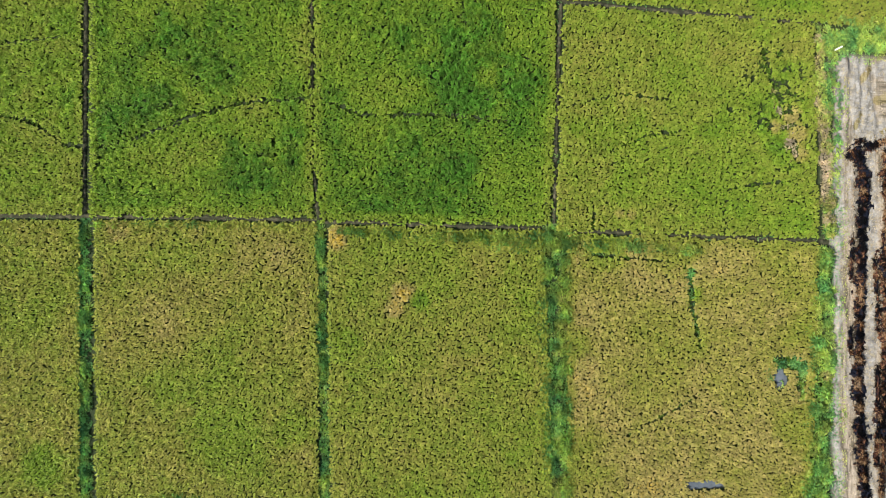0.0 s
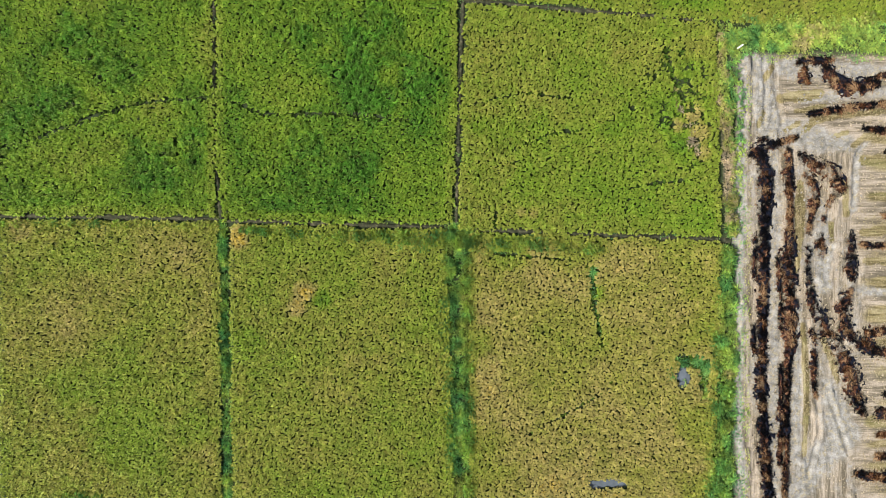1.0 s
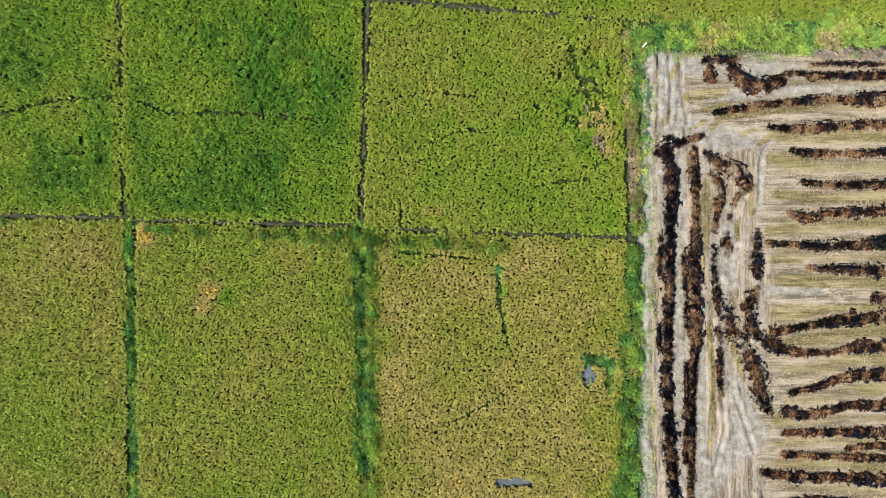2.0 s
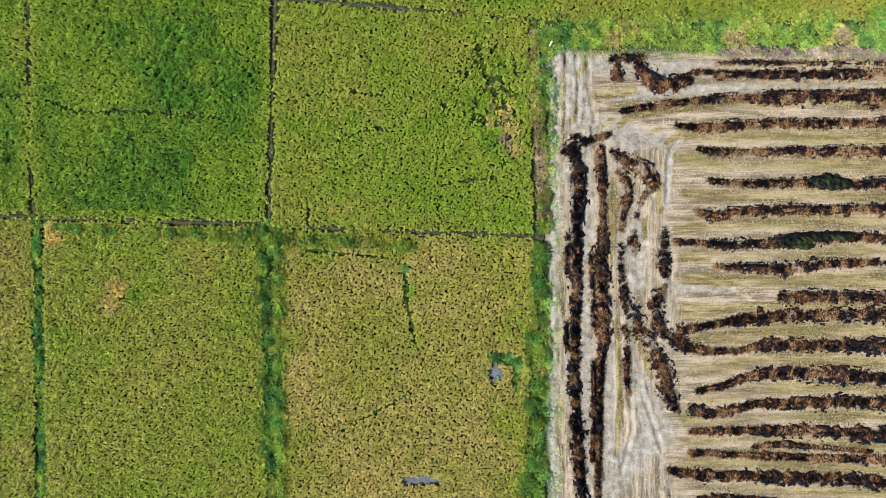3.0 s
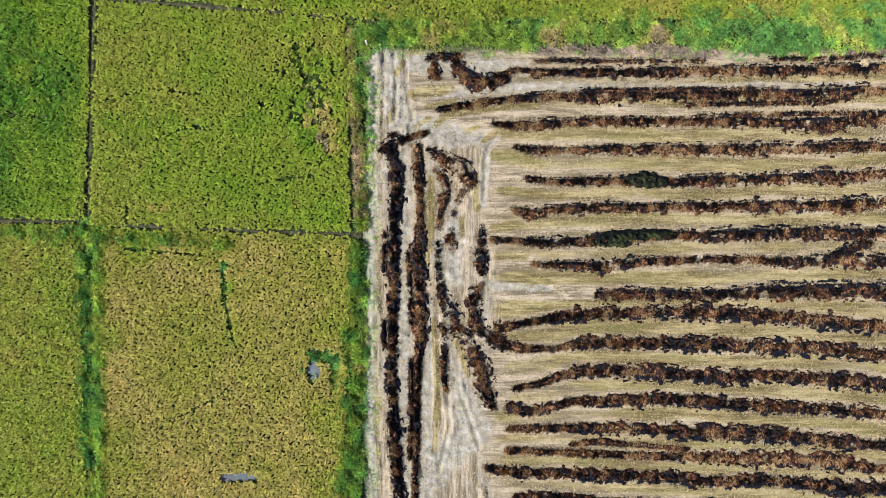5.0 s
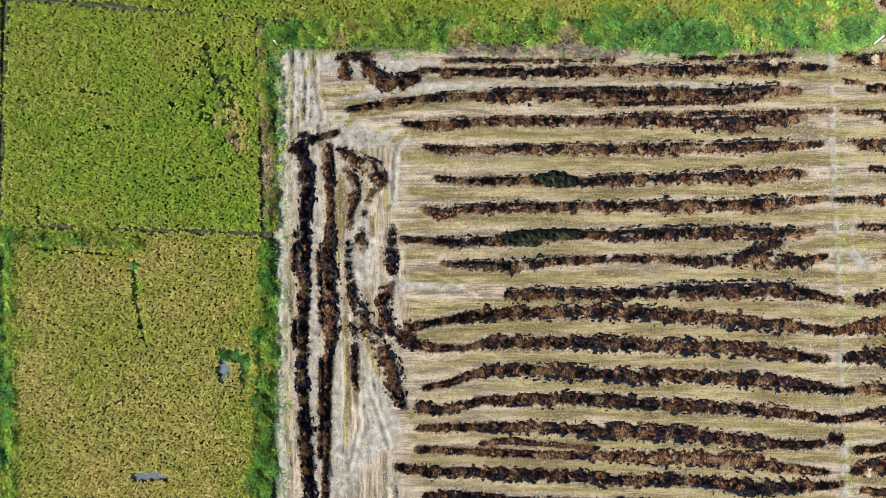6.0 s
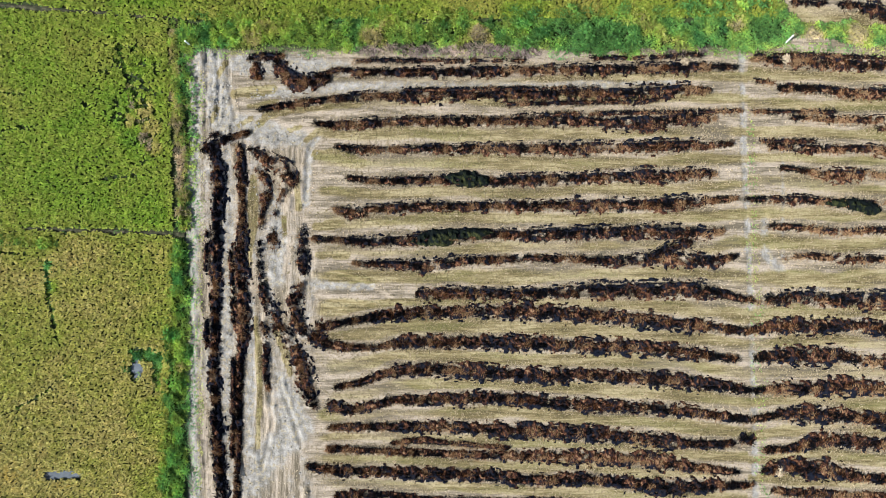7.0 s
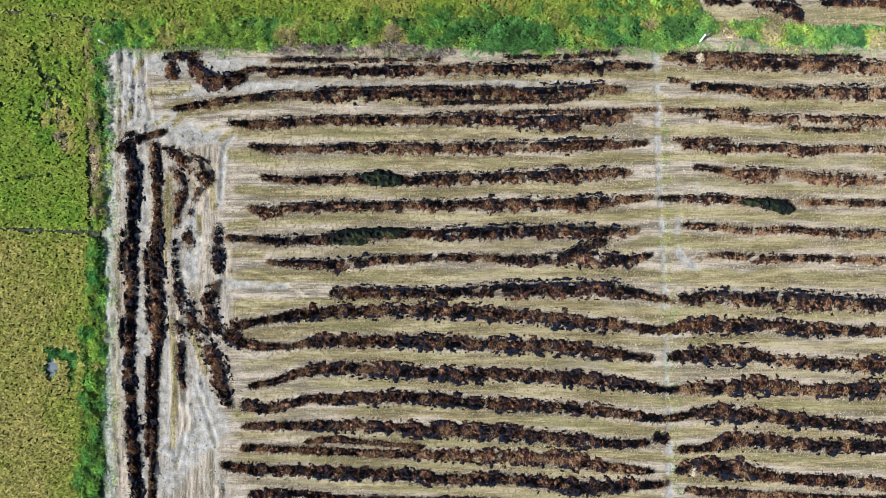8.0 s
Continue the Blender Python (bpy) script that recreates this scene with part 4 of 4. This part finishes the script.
windrow([(47.5, -22.5, 0.71), (51.6, -22.3, 0.81), (55.7, -22.8, 0.71), (65.9, -23, 0.81), (83.6, -23.7, 0.81)], -0.12)
windrow([(45.5, -25, 0.81), (65.9, -25.3, 1.01), (83.6, -26, 0.91)])
windrow([(53.7, 14.1, 0.2), (57.8, 14.1, 0.25), (63.9, 14.2, 0.25), (71, 14.2, 0.25)], -0.12)
windrow([(84.8, 16.7, 0.61), (87.1, 16.6, 1.42), (91.6, 16.4, 1.32), (96.1, 16.1, 1.42), (101.1, 16, 1.22), (108, 15.4, 1.01)], 0.12)
windrow([(85.1, 17.1, 0.35), (88.6, 17.1, 0.46), (96.1, 16.8, 0.35), (102.1, 16.7, 0.3)], -0.12)
windrow([(85.1, 14.8, 0.41), (87.1, 14.6, 0.41)])
windrow([(87.2, 14.1, 0.91), (90.6, 14.1, 0.66), (93.6, 13.6, 1.37), (98.6, 13.6, 1.22), (103.1, 13.5, 1.32), (108, 13.8, 1.12)], 0.12)
windrow([(84.8, 12.1, 0.51), (87.6, 12, 0.51), (92.4, 12, 0.46)], -0.12)
windrow([(88.1, 11.5, 0.3), (92.6, 11.3, 0.61), (101.1, 11.2, 0.81), (108, 10.7, 0.71)], 0.18)
windrow([(94.8, 10.6, 0.3), (99.3, 10.2, 0.41), (102.1, 10.3, 0.25)])
windrow([(85.6, 9.4, 0.35), (90.6, 9.4, 0.3)], -0.12)
windrow([(86.3, 9, 0.61), (92.1, 8.6, 0.86), (95.1, 8.8, 0.76), (97.1, 8.3, 1.12), (100.1, 8.7, 0.71), (108, 8.4, 0.66)], 0.12)
windrow([(87.3, 7, 0.25), (89.2, 6.9, 0.51), (90.6, 6.4, 0.86), (92.6, 6.3, 1.12), (96.1, 6.4, 0.81), (98.1, 5.9, 0.91), (108, 5.7, 1.12)], 0.15)
windrow([(84.3, 4.2, 0.25), (87.6, 4.2, 0.81), (91.1, 4.1, 0.81), (93.1, 3.8, 1.12), (96.1, 3.9, 0.51), (100.1, 3.8, 0.51), (108, 3.6, 0.66)], 0.1)
windrow([(86.2, 1.8, 0.61), (89.1, 1.7, 0.51), (92.6, 1.2, 0.71), (96.1, 1.5, 0.56), (98.6, 1.1, 0.71), (108, 1, 0.91)], 0.15)
windrow([(87.7, -1, 0.51), (90.1, -0.8, 0.46), (92.6, -1.2, 0.91), (94.8, -1.2, 0.86), (97.1, -1.1, 0.51), (108, -1.4, 0.76)], 0.12)
windrow([(84.9, -4.9, 0.5), (87.1, -4.7, 1.22), (89.1, -4.5, 1.72), (91.6, -4.8, 1.42), (95.1, -4.8, 1.52), (101.1, -5.1, 1.37), (108, -5.4, 1.22)], -0.12)
windrow([(84.9, -7.5, 0.5), (88.1, -7.1, 1.42), (92.6, -7.2, 1.22), (94.6, -6.9, 1.72), (96.3, -7.4, 0.91), (108, -7.7, 0.91)], -0.12)
windrow([(85.1, -10.0, 0.5), (88.1, -9.7, 1.42), (90.6, -10, 1.72), (92.3, -9.5, 1.42), (94.6, -10.3, 1.01), (98.6, -10.5, 0.86), (102.5, -10.7, 1.22), (108, -10.5, 1.22)], -0.12)
windrow([(85.1, -12.9, 0.25), (87.6, -12.7, 1.01), (89.6, -12.8, 1.42), (92.6, -12.4, 1.72), (98.6, -13, 1.22), (101.6, -12.8, 1.52), (108, -12.9, 1.01)], -0.12)
windrow([(84.8, -15.5, 0.3), (87.6, -14.9, 0.86), (89.6, -14.9, 1.83), (92.6, -15.1, 1.42), (99.6, -15.8, 1.01), (103.3, -16.3, 0.76), (108, -16.5, 0.71)], -0.12)
windrow([(85.8, -18.2, 0.46), (88.8, -18.1, 0.56), (90.6, -17.3, 1.83), (93.6, -17.4, 1.12), (98.6, -17.8, 1.12), (108, -17.8, 1.01)], -0.12)
windrow([(85.8, -20, 0.71), (89.1, -19.7, 1.83), (91.6, -19.9, 1.83), (94.1, -20.6, 1.01), (100.1, -21, 1.01), (108, -21.4, 0.76)], -0.12)
windrow([(86.6, -21.8, 0.46), (90.1, -22.1, 0.81), (98.6, -22.4, 0.61), (108, -22.8, 0.71)])
windrow([(86.1, -24.2, 0.81), (96.1, -24.6, 0.91), (108, -25, 0.91)])
windrow([(36.5, 9.3, 1.32), (37.1, 7, 1.72), (37, 3.9, 1.52), (36.8, -4.3, 1.37), (36.7, -13.5, 1.22), (37, -18.1, 1.22), (37.3, -20.9, 1.25), (37.5, -25.5, 1.2)], -0.3)
# burnt clump; the black arm to its right is its cast shadow, modelled as straw
windrow([(35.6, 8.6, 0.9), (36.3, 9.2, 1.7), (37.7, 9.6, 1.3), (39.0, 10.1, 0.9), (39.9, 10.4, 0.4)], -0.3)
windrow([(36.3, 10, 0.41), (37.2, 10.2, 0.46)], 0.2)
windrow([(36, 1.6, 0.3), (36, -0.2, 0.61), (35.9, -2.5, 0.3)], -0.12)
windrow([(36, -6.3, 0.25), (35.9, -7.8, 0.66), (36, -8.9, 0.25)], -0.12)
windrow([(39, 9.4, 0.81), (39.1, 7, 1.37), (39.2, 3.9, 1.22), (39.1, 0.3, 1.52), (39.2, -4.3, 1.32), (39.4, -7.1, 1.57), (39.1, -9.4, 0.8), (38.9, -13.5, 0.7), (38.9, -17.6, 0.65), (38.7, -21.7, 0.65), (38.7, -25.5, 0.6)], -0.06)
windrow([(38.1, -0.2, 0.25), (38.3, -2.8, 0.51), (38.4, -6.9, 0.46)], -0.12)
windrow([(38.4, -9.9, 0.3), (38.4, -14.5, 0.66), (38.3, -19.1, 0.51)], -0.12)
windrow([(39.8, 8.9, 0.81), (41.9, 7.6, 1.32), (43.5, 6.9, 1.52), (43.8, 5, 0.81)], 0.15, fill=0.84)
windrow([(40.6, 7.2, 1.01), (41.7, 5.2, 1.32), (41, 3.3, 0.76), (40.9, 1.7, 0.3)], 0.15, fill=0.84)
windrow([(43, 5.4, 0.61), (42.3, 3.3, 0.76), (42.1, 2.7, 0.41)], 0.1, fill=0.84)
windrow([(42.1, 1.7, 0.51), (41.9, 0.6, 1.42), (42.3, -0.3, 0.71)], 0.1, fill=0.84)
windrow([(40.7, 0.6, 0.41), (40.9, -0.1, 0.81), (40.7, -0.8, 0.25)], -0.1, fill=0.84)
windrow([(40.8, -1.3, 0.3), (40.9, -2.8, 0.51), (41.5, -5.1, 1.52), (42.3, -6.7, 1.42), (42.6, -8, 0.81)], -0.1, fill=0.84)
windrow([(40.9, -6.6, 0.71), (41.5, -8, 0.71), (41.2, -10.4, 0.56), (41.6, -13, 0.51)], -0.1, fill=0.84)
windrow([(44.7, 2.1, 0.41), (44.8, 0.3, 1.32), (44.6, -1.5, 1.22), (44.8, -2.5, 0.51)], -0.1, fill=0.84)
windrow([(44.7, -3.3, 0.51), (44.1, -4.3, 1.32), (43.9, -5.6, 1.01), (44.1, -6.8, 1.22), (45.4, -8.4, 1.52)], -0.1, fill=0.84)
windrow([(42.6, -7.1, 1.12), (43.7, -8.6, 1.72), (44.7, -10.7, 1.93), (45, -12.5, 1.32), (45.9, -14.6, 0.81)], -0.1, fill=0.84)
# the corner of the next burnt field
windrow([(88.4, 21.8, 0.61), (90.6, 21.6, 0.71), (91.6, 21.8, 0.41)], -0.12)
windrow([(92.6, 21.6, 0.61), (94.9, 21.3, 1.52), (96.7, 20.9, 1.83), (96.8, 19.9, 0.61)], -0.12)
windrow([(98.6, 21.6, 0.51), (101.1, 21.5, 0.91), (104.5, 21.4, 0.91), (108, 21.2, 1.01)])
windrow([(91.1, 23.2, 1.01), (98.6, 23.3, 1.12), (108, 23.1, 1.01)])

# rotten dark heaps on three of the rows
windrow([(57.5, 6.3, 0.81), (58.5, 6.2, 1.62), (60.3, 6, 1.62), (61.8, 5.9, 0.71)], 0.0, MOULD, 0.6)
windrow([(54.4, 0.5, 0.71), (56.2, 0.7, 2.03), (58.8, 1.1, 1.52), (62, 1.3, 0.71)], 0.0, MOULD, 0.6)
windrow([(91.1, 3.9, 0.61), (93.6, 3.8, 1.32), (95.5, 3.3, 1.83), (96.3, 3.2, 0.71)], 0.0, MOULD, 0.6)


make_ground()


# ---- loose straw beside the windrows, and stubble between them ----
def loose_straw():
    rng = np.random.default_rng(77)
    X, Y, H, L, lift = [], [], [], [], []
    for line in ALL_ROWS:
        pts, s = along(line, 0.09)
        d = np.gradient(pts[:, :2], axis=0)
        d /= np.maximum(np.hypot(*d.T), 1e-6)[:, None]
        m = int(s[-1] * (40 if line[0][0] < 45 else 70))
        i = rng.integers(0, len(pts), m)
        out = pts[i, 2] / 2 + np.abs(rng.normal(0, 0.38, m)) - 0.1
        out = np.where(rng.random(m) < 0.06, pts[i, 2] * rng.uniform(0, 0.5, m), out)
        lift.append(np.where(out < pts[i, 2] / 2, 0.16 * (1 - 2 * out / np.maximum(pts[i, 2], 0.05)), 0))
        side = out * rng.choice([-1, 1], m)
        X.append(pts[i, 0] - d[i, 1] * side)
        Y.append(pts[i, 1] + d[i, 0] * side)
        H.append(np.where(rng.random(m) < 0.7, 0.85, 0.1) + rng.normal(0, 0.35, m))
        L.append(0.42 + 0.46 * rng.random(m))
    X, Y, H, L, lift = (np.concatenate(a) for a in (X, Y, H, L, lift))
    keep = mown(X, Y) > 0.5
    X, Y, H, L, lift = X[keep], Y[keep], H[keep], L[keep], lift[keep]
    m = len(X)
    v, f = blades(X, Y, ground_z(X, Y) + 0.012 + lift, H, rng.uniform(0.1, 0.3, m), rng.uniform(0.01, 0.05, m), rng.uniform(0.02, 0.05, m), 0.9)
    me = mesh_of("loose_straw", v, f, STRAW, {"bleach": np.repeat(L, 4)})
    thing("loose_straw", "pale loose straw strewn beside the windrows", "straw", kind="stuff", data=me)


def stubble():
    rng = np.random.default_rng(78)
    gx, gy = np.meshgrid(np.arange(35.4, 109, 0.22), np.arange(-25, 26, 0.22))
    x, y = gx.ravel(), gy.ravel()
    x, y = x + rng.uniform(-0.2, 0.2, len(x)), y + rng.uniform(-0.16, 0.16, len(x))
    strip = standing(x, y)
    keep = (mown(x, y) > 0.6) & (rng.random(len(x)) > 2.0 * trodden(x, y) * (1 - strip)) & (rng.random(len(x)) > 0.6 * headland(x, y) * (1 - strip)) & (rng.random(len(x)) < 0.15 + 0.5 * rough(x * 0.25, y, 1.2, 91) + 0.5 * strip)
    x, y, strip = x[keep], y[keep], strip[keep]
    per = 3
    tone = 0.7 * rough(x * 0.2, y, 1.1, 92) + 0.12 - 0.34 * strip + 0.3 * rng.random(len(x))
    X, Y, A = np.repeat(x, per), np.repeat(y, per), np.repeat(tone, per)
    m = len(X)
    v, f = blades(X, Y, ground_z(X, Y), 0.85 + rng.normal(0, 0.6, m), rng.uniform(0.1, 0.24, m), rng.uniform(0.015, 0.05, m), rng.uniform(0.03, 0.055, m))
    me = mesh_of("stubble", v, f, STRAW, {"bleach": np.repeat(A, 4)})
    thing("stubble", "short straw-coloured rice stubble in the mown field", "stubble", kind="stuff", data=me)


def clods():
    """Broken lumps of dry earth thrown up by the wheels in the headland."""
    rng = np.random.default_rng(79)
    x, y = rng.uniform(35.3, 46.5, 26000), rng.uniform(-24, 18, 26000)
    keep = (mown(x, y) > 0.6) & (rng.random(len(x)) < (0.10 + 0.45 * smooth(7, 11, y)) * trodden(x, y) * smooth(0.42, 0.62, rough(x, y, 1.1, 17)))
    x, y = x[keep], y[keep]
    n = len(x)
    corner = np.array([(a, b, c) for c in (-0.6, 0.6) for b in (-1, 1) for a in (-1, 1)], float)
    size = (0.025 + 0.06 * rng.random(n) ** 2.5)[:, None, None]
    v = corner[None] * size * rng.uniform(0.55, 1.25, (n, 8, 3))
    turn = rng.uniform(0, np.pi, n)
    c, t = np.cos(turn)[:, None], np.sin(turn)[:, None]
    v = np.stack([v[:, :, 0] * c - v[:, :, 1] * t + x[:, None], v[:, :, 0] * t + v[:, :, 1] * c + y[:, None], v[:, :, 2] + (ground_z(x, y) + 0.3 * size[:, 0, 0])[:, None]], -1)
    sides = np.array([(0, 2, 3, 1), (4, 5, 7, 6), (0, 1, 5, 4), (2, 6, 7, 3), (0, 4, 6, 2), (1, 3, 7, 5)])
    faces = (8 * np.arange(n)[:, None, None] + sides[None]).reshape(-1, 4)
    me = mesh_of("earth_clods", v.reshape(-1, 3), [faces], CLOD)
    thing("earth_clods", "dry grey clods of earth in the rutted headland", "earth clods", kind="stuff", data=me)


loose_straw()
stubble()
clods()


# ---- unburnt tufts of straw left on the rows ----
def straw_heap(x, y, size, seed):
    rng = np.random.default_rng(seed)
    m = 160
    turn, out = rng.uniform(0, 2 * np.pi, m), size * np.sqrt(rng.random(m)) * 0.6
    z = 0.75 * size * (1 - (out / size) ** 2) * rng.uniform(0.5, 1.0, m)
    v, f = blades(out * np.cos(turn), out * np.sin(turn), z, turn + rng.normal(0, 0.7, m), size * rng.uniform(0.4, 0.7, m), rng.uniform(0.02, 0.08, m), rng.uniform(0.04, 0.08, m), 1.6)
    a = np.linspace(0, 2 * np.pi, 20, endpoint=False)
    rings = [np.stack([size * r * np.cos(a), size * r * np.sin(a), np.full(20, h * size)], 1) * (1, 1, 1) for r, h in ((0.95, 0.0), (0.75, 0.35), (0.4, 0.6), (0.05, 0.7))]
    dome = np.concatenate(rings) * (1 + 0.12 * rng.normal(0, 1, (80, 1)))
    k = (np.arange(3)[:, None] * 20 + np.arange(20)).ravel()
    nxt = (np.arange(3)[:, None] * 20 + (np.arange(20) + 1) % 20).ravel()
    faces = [*f, len(v) + np.stack([k, nxt, nxt + 20, k + 20], 1)]
    me = mesh_of("straw_heap", np.concatenate([v, dome]), faces, STRAW, {"bleach": np.full(len(v) + 80, 0.85)})
    heap = thing("straw_heap", "pale unburnt tuft of straw on a burnt row", "straw heap", "unburnt straw tufts", data=me)
    heap.location = (x, y, float(ground_z(np.array(x), np.array(y))) + 0.02)


straw_heap(88.0, 16.7, 0.5, 1)
straw_heap(79.0, 16.5, 0.4, 2)
straw_heap(87.4, -20.0, 0.5, 3)


# ---- white posts at the corners of the fields ----
def post(x, y, height, lean):
    bm = bmesh.new()
    bmesh.ops.create_cone(bm, cap_ends=True, segments=12, radius1=0.075, radius2=0.07, depth=height + 0.2, matrix=pose(0, 0, height / 2 - 0.1))
    bmesh.ops.bevel(bm, geom=[e for e in bm.edges if e.calc_length() < 0.06], offset=0.012, segments=2, affect="EDGES")
    me = bpy.data.meshes.new("post")
    bm.to_mesh(me)
    bm.free()
    me.materials.append(PAINT)
    ob = thing("marker_post", "slim white marker post standing in weeds", "post", "white marker posts", data=me)
    ob.matrix_world = pose(x, y, -0.03, *lean)


post(34.5, 18.3, 1.35, (0, 0, 0))
post(88.0, 18.2, 1.38, (-13, 4, 0))
